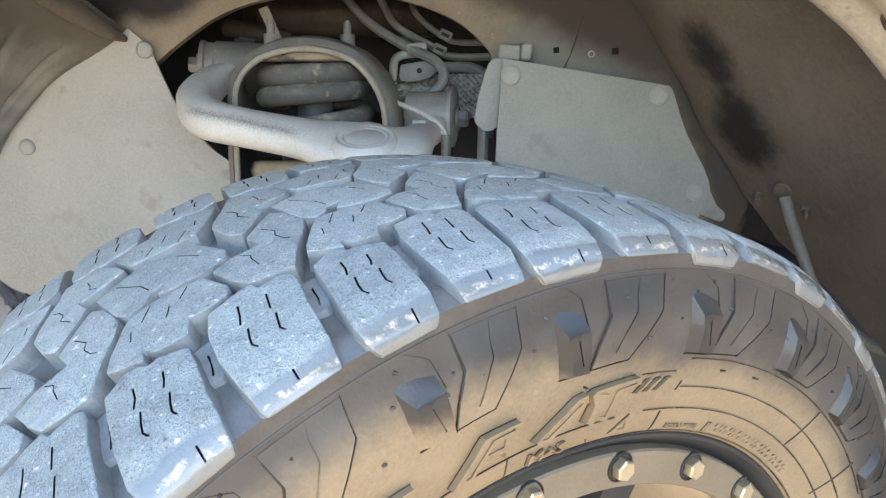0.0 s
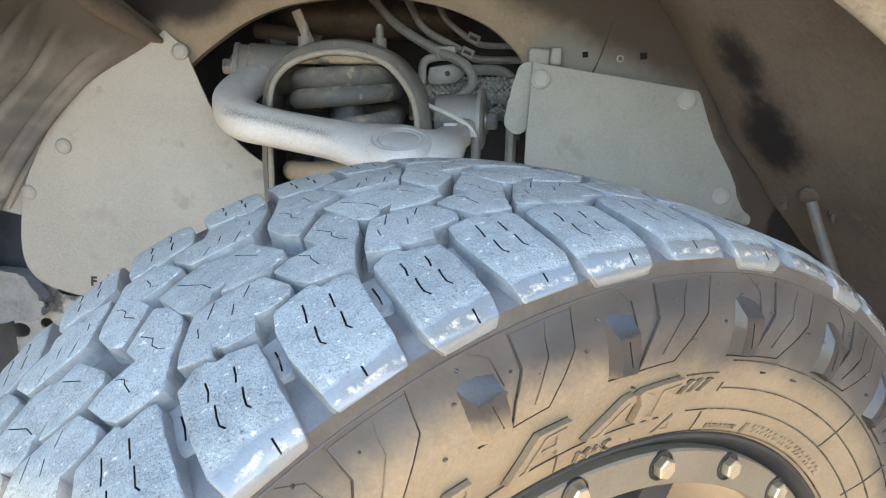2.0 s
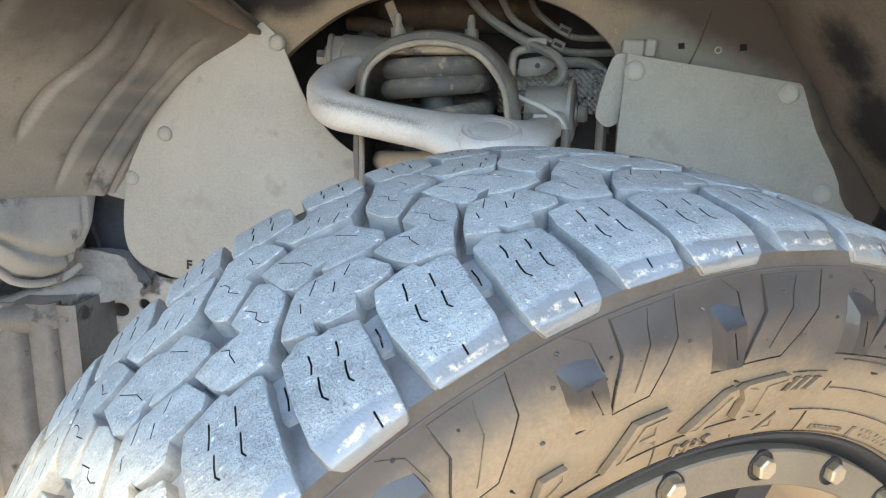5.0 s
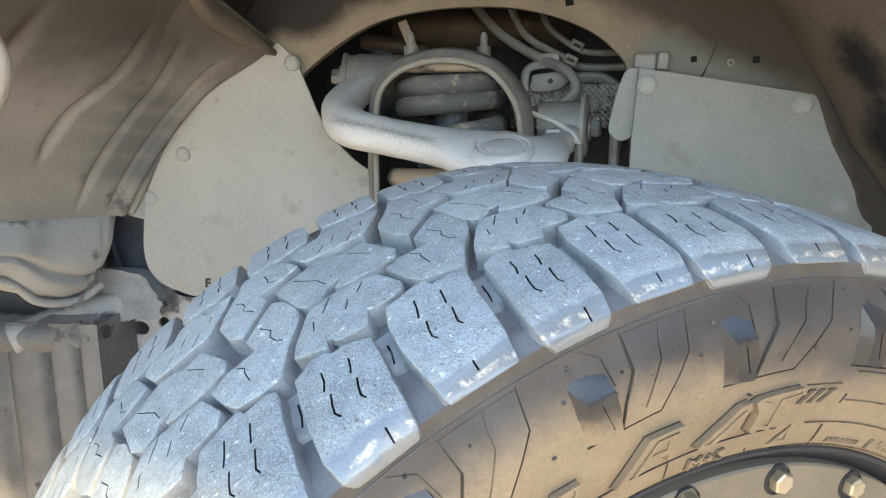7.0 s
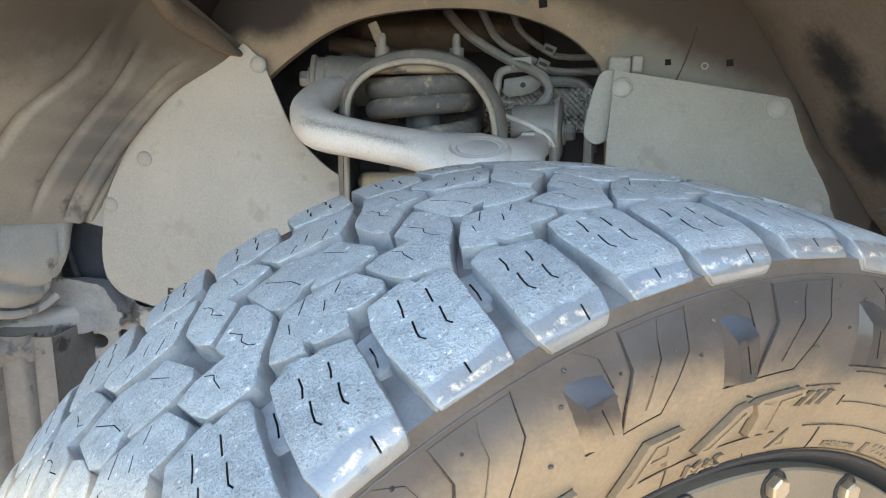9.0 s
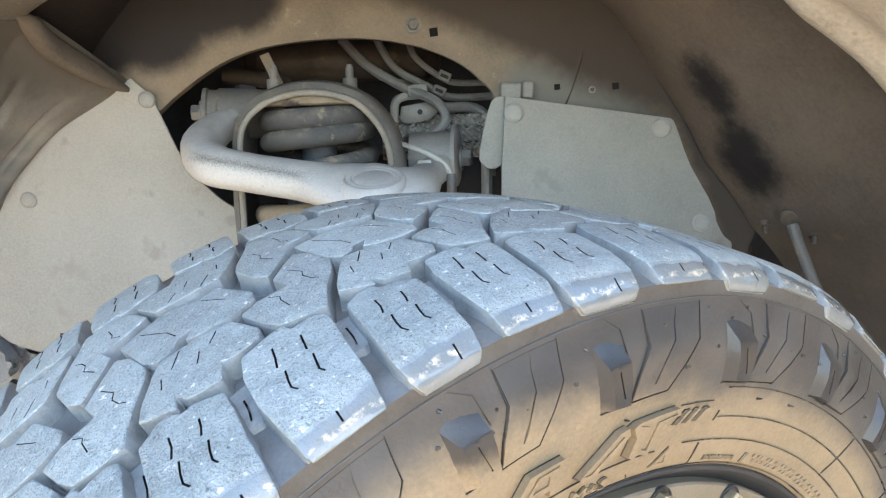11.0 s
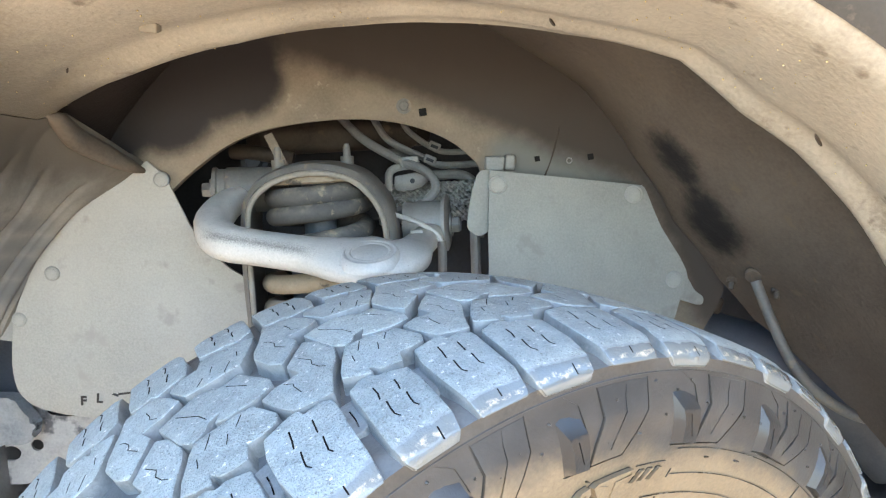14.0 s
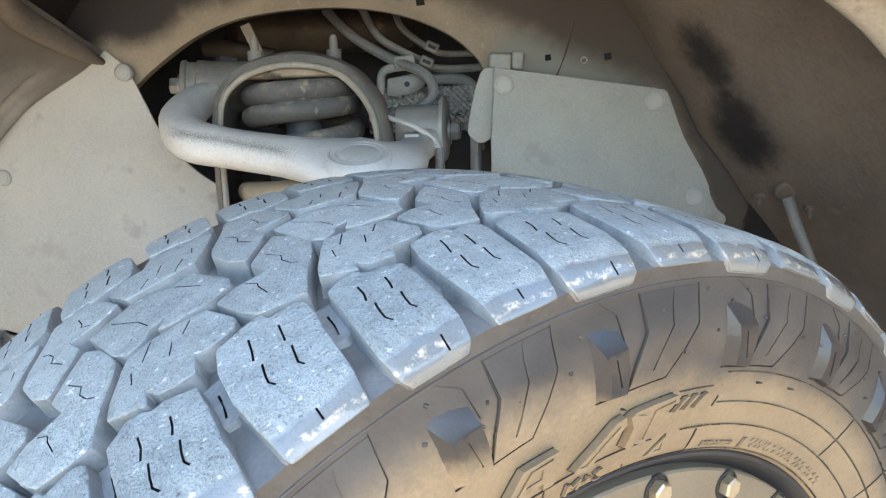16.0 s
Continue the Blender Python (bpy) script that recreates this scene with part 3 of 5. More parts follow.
SIPES_H = [[(10.2, -88.5), (10.75, -83), (10.6, -79.5), (10.65, -70)], [(12.9, -108), (13.5, -98), (13.2, -92.5), (13.4, -86), (13.8, -82)]]
SIPES_J = [[(2.3, -134), (3.7, -117), (4.0, -107)], [(7.0, -128), (8.2, -113)]]
SIPES_S = [[(-0.05, -36), (-0.2, -29), (-0.55, -23)], [(-0.3, -19), (-0.6, -12), (-0.75, -6.5), (-0.55, -2.5)], [(1.85, -33), (1.65, -27), (1.4, -22.5)], [(1.55, -17.5), (1.25, -11), (1.1, -6), (1.25, -2.5)], [(1.1, 12.5), (1.0, 18)]]
SIPES_T = [[(7.6, -44), (7.3, -36), (6.95, -29)], [(7.15, -24), (6.85, -17), (6.7, -12), (6.9, -8.5)], [(9.45, -41), (9.2, -34), (9.0, -28.5)], [(9.05, -23.5), (8.75, -16), (8.6, -12), (8.75, -8.5)], [(7.6, 10.5), (7.55, 14.5)]]


def turned(pts, a, h):
    return [(a - x, h - y) for x, y in pts]


HALF_TURN = (11.4, -240)
KINDS = {
    "G": (BLOCK_G, SIPES_G, 0.0),
    "H": (BLOCK_H, SIPES_H, 0.0),
    "J": (BLOCK_J, SIPES_J, 0.0),
    "K": (turned(BLOCK_G, *HALF_TURN), [turned(s, *HALF_TURN) for s in SIPES_G], 0.0),
    "I": (turned(BLOCK_H, *HALF_TURN), [turned(s, *HALF_TURN) for s in SIPES_H], 0.0),
    "S": (BLOCK_S, SIPES_S, 0.0),
    "T": (BLOCK_T, SIPES_T, 0.0),
    "U": (turned(BLOCK_S, *HALF_TURN), [turned(s, *HALF_TURN) for s in SIPES_S], 0.0),
    "V": (turned(BLOCK_T, *HALF_TURN), [turned(s, *HALF_TURN) for s in SIPES_T], 0.0),
    "A": (TIE_A, [[(4.45, -35), (4.3, -27), (4.0, -20)]], 7.8),
    "B": (TIE_B, [[(12.3, -39), (12.1, -30), (11.8, -23)]], 7.8),
}


def ccw(pts):
    n = len(pts)
    area = sum(pts[i][0] * pts[(i + 1) % n][1] - pts[(i + 1) % n][0] * pts[i][1] for i in range(n))
    return list(pts) if area > 0 else list(pts)[::-1]


def inset(poly, d):
    """The outline moved inward by d, both axes in millimetres."""
    n = len(poly)
    area = sum(poly[i][0] * poly[(i + 1) % n][1] - poly[(i + 1) % n][0] * poly[i][1] for i in range(n))
    s = 1 if area > 0 else -1
    out = []
    for i in range(n):
        p, c, q = (Vector(poly[k % n]) for k in (i - 1, i, i + 1))
        e1, e2 = (c - p).normalized(), (q - c).normalized()
        n1, n2 = Vector((-e1.y, e1.x)) * s, Vector((-e2.y, e2.x)) * s
        b = n1 + n2
        b = b / max(0.5, b.length_squared / 2)
        out.append(c + b * d)
    return out


def sipe_outline(line, w=0.50):
    """A thin slot round a bent line, in millimetres."""
    P = [Vector(p) for p in line]
    left, right = [], []
    for i, p in enumerate(P):
        d = (P[min(i + 1, len(P) - 1)] - P[max(i - 1, 0)]).normalized()
        nrm = Vector((-d.y, d.x)) * w
        left.append(p + nrm)
        right.append(p - nrm)
    return left + right[::-1]


def block_mesh(kind, stretch, seed):
    """A tread block with rounded top edges, flanks that taper into the groove and sunken sipes."""
    rnd = random.Random(seed)
    poly, sipes, sink = KINDS[kind]
    k = CROWN * MM * math.pi / 180 * stretch
    flat = ccw([(x * k, y) for x, y in poly])
    # cut the corners a little, as moulded rubber has none that are sharp
    soft = []
    for i in range(len(flat)):
        p, c, q = (Vector(flat[j % len(flat)]) for j in (i - 1, i, i + 1))
        cut = 0.9
        soft.append(c + (p - c).normalized() * min(cut, (p - c).length * 0.3))
        soft.append(c + (q - c).normalized() * min(cut, (q - c).length * 0.3))
    wob = [Vector((rnd.uniform(-0.3, 0.3), rnd.uniform(-0.3, 0.3))) for _ in soft]
    soft = [s + w for s, w in zip(soft, wob)]

    def at(p, drop):
        r, h = sunk(p.y, drop + sink)
        return polar(r, h, p.x / MM / CROWN * 180 / math.pi)

    rings = [(inset(soft, 0.9), 0.0), (inset(soft, 0.3), 0.2), (soft, 0.8)]
    bm = bmesh.new()
    verts = [[bm.verts.new(at(p, d)) for p in ring] for ring, d in rings]
    if not sink:
        verts.append([bm.verts.new(at(p, groove(p.y) * 0.6)) for p in inset(soft, -0.3)])
    verts.append([bm.verts.new(at(p, groove(p.y) - sink + 0.9)) for p in inset(soft, -1.4)])
    n = len(soft)
    for a in range(len(verts) - 1):
        for i in range(n):
            fc = bm.faces.new([verts[a][i], verts[a][(i + 1) % n], verts[a + 1][(i + 1) % n], verts[a + 1][i]])
            fc.material_index = 2 if a >= 2 or sink else 0
    top = rings[0][0]
    coords = [Vector((p.x, p.y)) for p in top]
    faces = [list(range(n))]
    slots = []
    for s in sipes:
        o = ccw(sipe_outline([(x * k, y) for x, y in s], 0.32 if kind in "GHJKI" else 0.5))
        slots.append(list(range(len(coords), len(coords) + len(o))))
        coords += o
    lo = Vector((min(p.x for p in top), min(p.y for p in top)))
    hi = Vector((max(p.x for p in top), max(p.y for p in top)))
    y = lo.y + 4
    while y < hi.y:
        x = lo.x + 4
        while x < hi.x:
            coords.append(Vector((x + rnd.uniform(-1, 1), y + rnd.uniform(-1, 1))))
            x += 8
        y += 3.5 if y > -8 or y < -232 else 8
    out = delaunay_2d_cdt(coords, [], faces + slots, 1, 1e-4)
    vco, _, fcs, _, _, orig = out
    made = {}

    def top_vert(i):
        if i not in made:
            p = vco[i]
            for j in range(n):
                if (p - coords[j]).length < 1e-3:
                    made[i] = verts[0][j]
                    break
            else:
                made[i] = bm.verts.new(at(p, -0.06 * rnd.random()))
        return made[i]

    edges = collections.Counter()
    slot_vert = {}
    for f, ids in zip(fcs, orig):
        if 0 not in ids:
            continue
        if any(i > 0 for i in ids):
            lowv = []
            for i in f:
                if i not in slot_vert:
                    slot_vert[i] = bm.verts.new(at(vco[i], 4.5))
                lowv.append(slot_vert[i])
            fc = bm.faces.new(lowv)
            fc.material_index = 1
            for i in range(len(f)):
                edges[tuple(sorted((f[i], f[(i + 1) % len(f)])))] += 1
        else:
            try:
                fc = bm.faces.new([top_vert(i) for i in f])
            except ValueError:
                pass
    for (i, j), c in edges.items():
        if c == 1:
            try:
                fc = bm.faces.new([top_vert(i), top_vert(j), slot_vert[j], slot_vert[i]])
                fc.material_index = 1
            except ValueError:
                pass
    bmesh.ops.recalc_face_normals(bm, faces=bm.faces)
    me = bpy.data.meshes.new("tread_block")
    bm.to_mesh(me)
    bm.free()
    me.materials.append(M_FLANK if sink else M_TREAD)
    me.materials.append(M_SIPE)
    me.materials.append(M_FLANK)
    me.polygons.foreach_set("use_smooth", [True] * len(me.polygons))
    me.set_sharp_from_angle(angle=radians(50))
    return me


# pitches differ a little round the tyre, as they do on a real one
PITCHES = [15.2, 15.2, 14.6, 13.4, 15.8, 15.7] + [15.005] * 18
START = -61.7
meshes = {}
angle = START
for p in PITCHES:
    for kind in KINDS:
        key = (kind, round(p, 2))
        if key not in meshes:
            meshes[key] = block_mesh(kind, p / 14.6, len(meshes))
        ob = new("tread_block", meshes[key])
        ob.parent = tyre
        ob.rotation_euler = (0, radians(angle), 0)
    angle += p


# ---- moulded detail of the sidewall ----
SIDE_R = [p[0] for p in SIDEWALL]
SIDE_H = [p[1] for p in SIDEWALL]


def on_side(r_mm, deg, up):
    """A point over the sidewall, up metres proud of it."""
    r = r_mm / MM
    return polar(r + up * 0.15, float(np.interp(r, SIDE_R, SIDE_H)) + up, deg)


def moulding(poly, up, name, parent, mat, spin=0.0, taper=0.8, holes=(), base=-0.0015, step=4.0, link=True, crest=None, fade=None):
    """A raised patch of the sidewall from an outline of (degrees, radius in millimetres)."""
    k = 0.34 * MM * math.pi / 180
    flat = ccw([(a * k, r) for a, r in poly])
    low, top = [Vector(p) for p in flat], inset(flat, taper)
    if crest:
        low, top = [Vector((a * k, r)) for a, r in poly], [Vector((a * k, r)) for a, r in crest]
        area = sum(low[i].x * low[(i + 1) % len(low)].y - low[(i + 1) % len(low)].x * low[i].y for i in range(len(low)))
        if area < 0:
            low, top = low[::-1], top[::-1]
    bm = bmesh.new()

    def put(p, z):
        if fade and z > 0:
            z *= min(1.0, max(0.03, (fade - p.y) / 22))
        return bm.verts.new(on_side(p.y, p.x / k + spin, z))

    # long edges are split, so that they follow the wheel's curve
    def dense(pts):
        out = []
        for i in range(len(pts)):
            a, b = Vector(pts[i]), Vector(pts[(i + 1) % len(pts)])
            m = max(1, int((Vector(low[i]) - Vector(low[(i + 1) % len(low)])).length / step))
            out += [a.lerp(b, j / m) for j in range(m)]
        return out

    lo_d, hi_d = dense(low), dense(top)
    lv, tv = [put(p, base) for p in lo_d], [put(p, up) for p in hi_d]
    n = len(lv)
    for i in range(n):
        bm.faces.new([lv[i], lv[(i + 1) % n], tv[(i + 1) % n], tv[i]])
    coords = [Vector((p.x, p.y)) for p in hi_d]
    x0, x1 = min(p.x for p in coords), max(p.x for p in coords)
    y0, y1 = min(p.y for p in coords), max(p.y for p in coords)
    for x in np.arange(x0 + step, x1, step * 1.5):
        for y in np.arange(y0 + step, y1, step * 1.5):
            coords.append(Vector((x, y)))
    faces = [list(range(n))]
    for h in holes:
        o = ccw([(a * k, r) for a, r in h])
        faces.append(list(range(len(coords), len(coords) + len(o))))
        coords += [Vector(p) for p in o]
    vco, _, fcs, _, _, orig = delaunay_2d_cdt(coords, [], faces, 1, 1e-4)
    made, sunk, edges = {}, {}, collections.Counter()

    def vert(i):
        if i not in made:
            near = [j for j in range(n) if (vco[i] - coords[j]).length < 1e-3]
            made[i] = tv[near[0]] if near else put(vco[i], up)
        return made[i]

    for f, ids in zip(fcs, orig):
        if 0 not in ids:
            continue
        if any(j > 0 for j in ids):
            for i in f:
                if i not in sunk:
                    sunk[i] = put(vco[i], max(0.0005, up - 0.0010))
            bm.faces.new([sunk[i] for i in f])
            for i in range(len(f)):
                edges[tuple(sorted((f[i], f[(i + 1) % len(f)])))] += 1
        else:
            try:
                bm.faces.new([vert(i) for i in f])
            except ValueError:
                pass
    for (i, j), c in edges.items():
        if c == 1:
            try:
                bm.faces.new([vert(i), vert(j), sunk[j], sunk[i]])
            except ValueError:
                pass
    if not link:
        return bm
    return part(name, bm, mat, parent)


def slot(line, w):
    """A groove's outline in degrees and millimetres."""
    k = 0.34 * MM * math.pi / 180
    return [(p.x / k, p.y) for p in sipe_outline([(a * k, r) for a, r in line], w)]


PAD_WIDE = [(3.1, 379.8), (3.4, 362), (2.2, 349), (1.5, 335.5), (5.6, 336.2), (8.9, 361), (9.1, 374), (9.3, 379.8)]
PAD_LUG = [(12.2, 371.5), (13.1, 373.5), (14.2, 372), (15.5, 368.5), (15.75, 359.5), (15.8, 335.2), (12.5, 336.0), (12.2, 352)]
LUG_CREST = [(13.2, 358.6), (13.5, 359.2), (14.3, 359.6), (15.60, 359.2), (15.65, 357), (15.7, 336.2), (13.7, 337.0), (13.5, 350)]
pad_meshes = {}
angle = START
for p in PITCHES:
    for outline, crest, up, holes in ((PAD_WIDE, None, 0.0014, [slot([(6.5, 378), (6.2, 371), (6.1, 362), (4.0, 342)], 0.42)]), (PAD_LUG, LUG_CREST, 0.0046, [slot([(14.3, 355.5), (14.9, 341)], 0.42)])):
        key = (id(outline), round(p, 2))
        if key not in pad_meshes:
            q = p / 14.6
            ob = moulding([(a * q, r) for a, r in outline], up, "sidewall_lug", tyre, M_LUG_WALL if crest else M_WALL, 0.0, 0.7, [[(a * q, r) for a, r in h] for h in holes], fade=None if crest else 384, crest=[(a * q, r) for a, r in crest] if crest else None)
            pad_meshes[key] = ob.data
        else:
            ob = new("sidewall_lug", pad_meshes[key])
            ob.parent = tyre
        ob.rotation_euler = (0, radians(angle), 0)
    angle += p

# fine moulded lines along the edges of the lugs
LINES = ([(3.1, 380), (3.4, 362), (2.2, 349), (1.5, 335.5), (5.6, 336.2), (8.9, 361), (9.1, 374), (9.2, 380)],
         [(12.7, 335.4), (16.1, 334.8)],
         [(14.0, 380.5), (15.6, 373.4), (16.05, 359)])
line_meshes = {}
angle = START
for p in PITCHES:
    for k, line in enumerate(LINES):
        key = (k, round(p, 2))
        q = p / 14.6
        if key not in line_meshes:
            ob = moulding(slot([(a * q, r) for a, r in line], 0.20), (0.0014, 0.0012, 0.0010)[k], "moulded_line", tyre, M_LUG, 0.0, 0.05, step=3.0, fade=386)
            line_meshes[key] = ob.data
        else:
            ob = new("moulded_line", line_meshes[key])
            ob.parent = tyre
        ob.rotation_euler = (0, radians(angle), 0)
    angle += p

rows = [[polar(r, h, a) for r, h in ((0.3823, 0.0150), (0.3823, 0.0170), (0.3819, 0.0173), (0.3814, 0.0172), (0.3811, 0.0150))] for a in np.arange(0, 360, 1.25)]
part("shoulder_ridge", grid(rows, closed_u=True), M_WALL, tyre)

# raised letters and lines; the broad letters have sunken faces
LETTERS = (
    ([(-16.6, 301.0), (-13.1, 324.2), (-9.4, 323.6), (-9.3, 318.9), (-9.6, 303.2), (-10.8, 303.4), (-10.9, 308.1), (-13.3, 308.3), (-14.3, 300.7)], [[(-12.9, 312.6), (-12.0, 318.6), (-11.0, 318.1), (-11.1, 312.4)], [(-15.2, 303.4), (-14.6, 303.4), (-12.2, 320.4), (-10.0, 320.3), (-10.0, 321.9), (-12.8, 322.2)]]),
    ([(-7.2, 302.9), (-3.0, 322.1), (-1.9, 323.3), (-1.6, 317.9), (-5.1, 300.1), (-6.5, 299.5)], [[(-6.6, 303.5), (-2.8, 320.1), (-2.3, 318.5), (-5.7, 302.4)]]),
    ([(-1.0, 302.8), (-0.7, 314.3), (-1.4, 321.6), (-0.8, 323.6), (4.5, 325.5), (4.9, 320.7), (2.7, 318.9), (2.3, 315.6), (2.0, 299.4), (0.4, 302.1), (-0.1, 299.7)], [[(-0.6, 321.5), (4.1, 323.7), (4.3, 321.9), (1.9, 320.0), (1.5, 303.3), (0.6, 305.1), (0.8, 319.0)]]),
    ([(-24.9, 300.7), (-22.6, 322.5), (-20.1, 321.4), (-20.2, 314.5), (-21.6, 309.6), (-22.8, 300.6)], [[(-23.7, 303.7), (-22.2, 320.3), (-20.7, 319.6), (-20.8, 315.6), (-22.3, 311.5), (-23.3, 303.6)]]),
    ([(-32.9, 300.8), (-30.6, 322.8), (-26.8, 322.1), (-27.4, 301.8), (-29.1, 301.8)], [[(-31.8, 303.9), (-30.1, 320.5), (-27.8, 320.2), (-28.1, 304.9)]]),
)
for poly, holes in LETTERS:
    letter = moulding(poly, 0.0050, "raised_letter", tyre, M_SIDE, 0, 0.25, holes, step=3.0)
    k = 0.34 * MM * math.pi / 180
    # a dark outline at the foot paints the letter's shadow
    foot = [(p.x / k, p.y) for p in inset(ccw([(a * k, r) for a, r in poly]), -0.45)]
    moulding(foot, 0.0006, "dirt_line", letter, M_LUG, 0, 0.1)
for a in (5.2, 6.6, 8.0):
    stroke = moulding([(a, 313.6), (a + 1.2, 321.6), (a + 1.75, 321.6), (a + 0.55, 313.6)], 0.0026, "raised_stroke", tyre, M_SIDE, 0, 0.2)
    # dark rim under the stroke, painted as its shadow
    moulding([(a - 0.12, 313.2), (a + 1.08, 322.0), (a + 1.87, 322.0), (a + 0.67, 313.2)], 0.0005, "dirt_line", stroke, M_LUG, 0, 0.1)
for a0, a1, r in ((-40, 4.2, 297.6), (8.4, 60, 299.0), (12.2, 60, 314.2), (12.0, 60, 332.4), (5.6, 10.4, 324.8), (-62, 62, 282.0)):
    n = int((a1 - a0) / 1.5)
    arc = [(a0 + (a1 - a0) * i / n, r - 0.35) for i in range(n + 1)] + [(a1 - (a1 - a0) * i / n, r + 0.35) for i in range(n + 1)]
    moulding(arc, 0.0010, "raised_line", tyre, M_LUG, 0, 0.1)
for a, r0, r1, lean in ((-9.8, 282.4, 296.8, 0.0), (1.4, 282.4, 286.4, -0.4), (11.5, 282.4, 297.4, -0.2), (11.6, 312, 318.3, 0.3), (39.1, 300, 331.6, 0.6), (52.9, 295, 335, 0.6)):
    moulding([(a, r0), (a + 0.12, r0), (a + lean + 0.12, r1), (a + lean, r1)], 0.0008, "raised_line", tyre, M_LUG, 0, 0.05)
mark = moulding([(4.4, 286.6), (6.3, 298.0), (7.0, 286.6)], 0.0014, "mountain_mark", tyre, M_SIDE, 0, 0.3, [[(5.2, 288.2), (6.15, 293.8), (6.45, 288.2)]])
# dark rim under the mark, painted as its shadow
moulding([(4.2, 286.1), (6.35, 298.8), (7.15, 286.1)], 0.0004, "dirt_line", mark, M_LUG, 0, 0.1)


def lettering(text, a, r, size, up=0.0018, squeeze=1.0, slant=0.25, bold=0.0, mat=None):
    """Raised writing bent round the sidewall."""
    cu = bpy.data.curves.new("writing", "FONT")
    cu.body = text
    cu.size = 1.0
    cu.resolution_u = 2
    cu.offset = bold
    ob = bpy.data.objects.new("writing", cu)
    scene.collection.objects.link(ob)
    me = bpy.data.meshes.new_from_object(ob.evaluated_get(bpy.context.evaluated_depsgraph_get()))
    bpy.data.objects.remove(ob)
    bm = bmesh.new()
    bm.from_mesh(me)
    bpy.data.meshes.remove(me)
    ext = bmesh.ops.extrude_face_region(bm, geom=list(bm.faces))
    top = {v for v in ext["geom"] if isinstance(v, bmesh.types.BMVert)}
    k = 0.30 * MM * math.pi / 180
    for v in bm.verts:
        x, y = v.co.x * size * squeeze + v.co.y * size * slant, v.co.y * size
        v.co = on_side(r + y, a + x / k, up if v in top else -0.0004)
    part("dirt_line" if mat else "raised_writing", bm, mat or M_SIDE, tyre, smooth=False)


for text, a, r, size, up, squeeze in (("M+S", -7.3, 285.0, 10.4, 0.0026, 1.38), ("LOAD RANGE", 13.8, 284.6, 4.6, 0.0018, 1.06), ("E", 21.4, 284.0, 9.6, 0.0018, 0.95)):
    lettering(text, a, r, size, up, squeeze, 0.1)
    # wider dark copy under the writing paints its shadow
    lettering(text, a, r, size, 0.0005, squeeze, 0.1, 0.035, M_LUG)
# lines of small print that cannot be read, as bars
for i, (a, w) in enumerate(((25.4, 0.9), (26.5, 0.6), (27.4, 1.1), (28.8, 0.5), (29.6, 0.9), (30.9, 1.3), (32.6, 0.6), (33.5, 1.0), (34.8, 0.5), (35.6, 1.2), (37.2, 0.7), (38.2, 0.9), (39.4, 1.3), (41.1, 0.6), (42.0, 1.1), (43.5, 0.8), (44.7, 1.2))):
    for r in (288.9, 285.2):
        moulding([(a, r), (a + w, r), (a + w + 0.2, r + 2.4), (a + 0.2, r + 2.4)], 0.0009, "small_print", tyre, M_SIDE, -1.5 if r < 287 else -2.0, 0.15)
# moulding nubs
rng = random.Random(5)
for k in range(64):
    a = -60 + k * 2.1 + rng.uniform(-0.7, 0.7)
    r = rng.choice((326, 341, 347, 352, 356, 363, 370, 376))
    base, tip = on_side(r, a, 0.0), on_side(r + rng.uniform(-1, 1), a + rng.uniform(-0.3, 0.3), 0.0013 if r > 336 else 0.0035)
    part("rubber_nub", tube([base, base.lerp(tip, 0.5), tip], [0.0010, 0.0009, 0.0006] if r > 336 else [0.0008, 0.0006, 0.0003], 2, 6), M_LUG, tyre)

def box(lo, hi, bevel=0.02):
    bm = bmesh.new()
    bmesh.ops.create_cube(bm, size=1.0)
    for v in bm.verts:
        v.co = Vector([l + (c + 0.5) * (h - l) for c, l, h in zip(v.co, lo, hi)])
    if bevel:
        bmesh.ops.bevel(bm, geom=list(bm.edges), offset=bevel, segments=3, affect="EDGES", profile=0.5)
    return bm


def bar(points, wide, tall, n=8, seg=20, tilt=(0, 0)):
    """A forged bar whose width and height change along a spline."""
    path = spline(points, n)
    t = np.linspace(0, 1, len(path))
    W = np.interp(t, np.linspace(0, 1, len(wide)), wide)
    H = np.interp(t, np.linspace(0, 1, len(tall)), tall)
    T = np.interp(t, np.linspace(0, 1, len(tilt)), tilt)
    rows = []
    for i, p in enumerate(path):
        d = (path[min(i + 1, len(path) - 1)] - path[max(i - 1, 0)]).normalized()
        s = d.cross(Vector((0, 0, 1))).normalized()
        w = s.cross(d)
        turn = Matrix.Rotation(radians(T[i]), 3, d)
        s, w = turn @ s, turn @ w
        ring = []
        for a in np.linspace(0, 2 * math.pi, seg, endpoint=False):
            c, q = math.cos(a), math.sin(a)
            ring.append(p + s * W[i] * math.copysign(abs(c) ** 0.8, c) + w * H[i] * math.copysign(abs(q) ** 0.8, q))
        rows.append(ring)
    bm = grid(rows, closed_v=True)
    bm.verts.ensure_lookup_table()
    for r in (0, len(rows) - 1):
        bm.faces.new([bm.verts[r * seg + j] for j in range(seg)])
    return bm


# ---- rim ----
def ring_part(name, prof, mat, parent, label="", seg=144):
    rows = [[polar(r, h, a) for r, h in prof] for a in np.linspace(0, 360, seg, endpoint=False)]
    return part(name, grid(rows, closed_u=True), mat, parent, label)


rim = ring_part("rim", [(0.2802, -0.004), (0.2802, 0.0052), (0.2790, 0.0064), (0.2766, 0.0056), (0.2738, 0.0016), (0.2702, -0.0025), (0.2674, -0.0045)],
                M_RIM, wheel, "dark grey alloy rim flange")
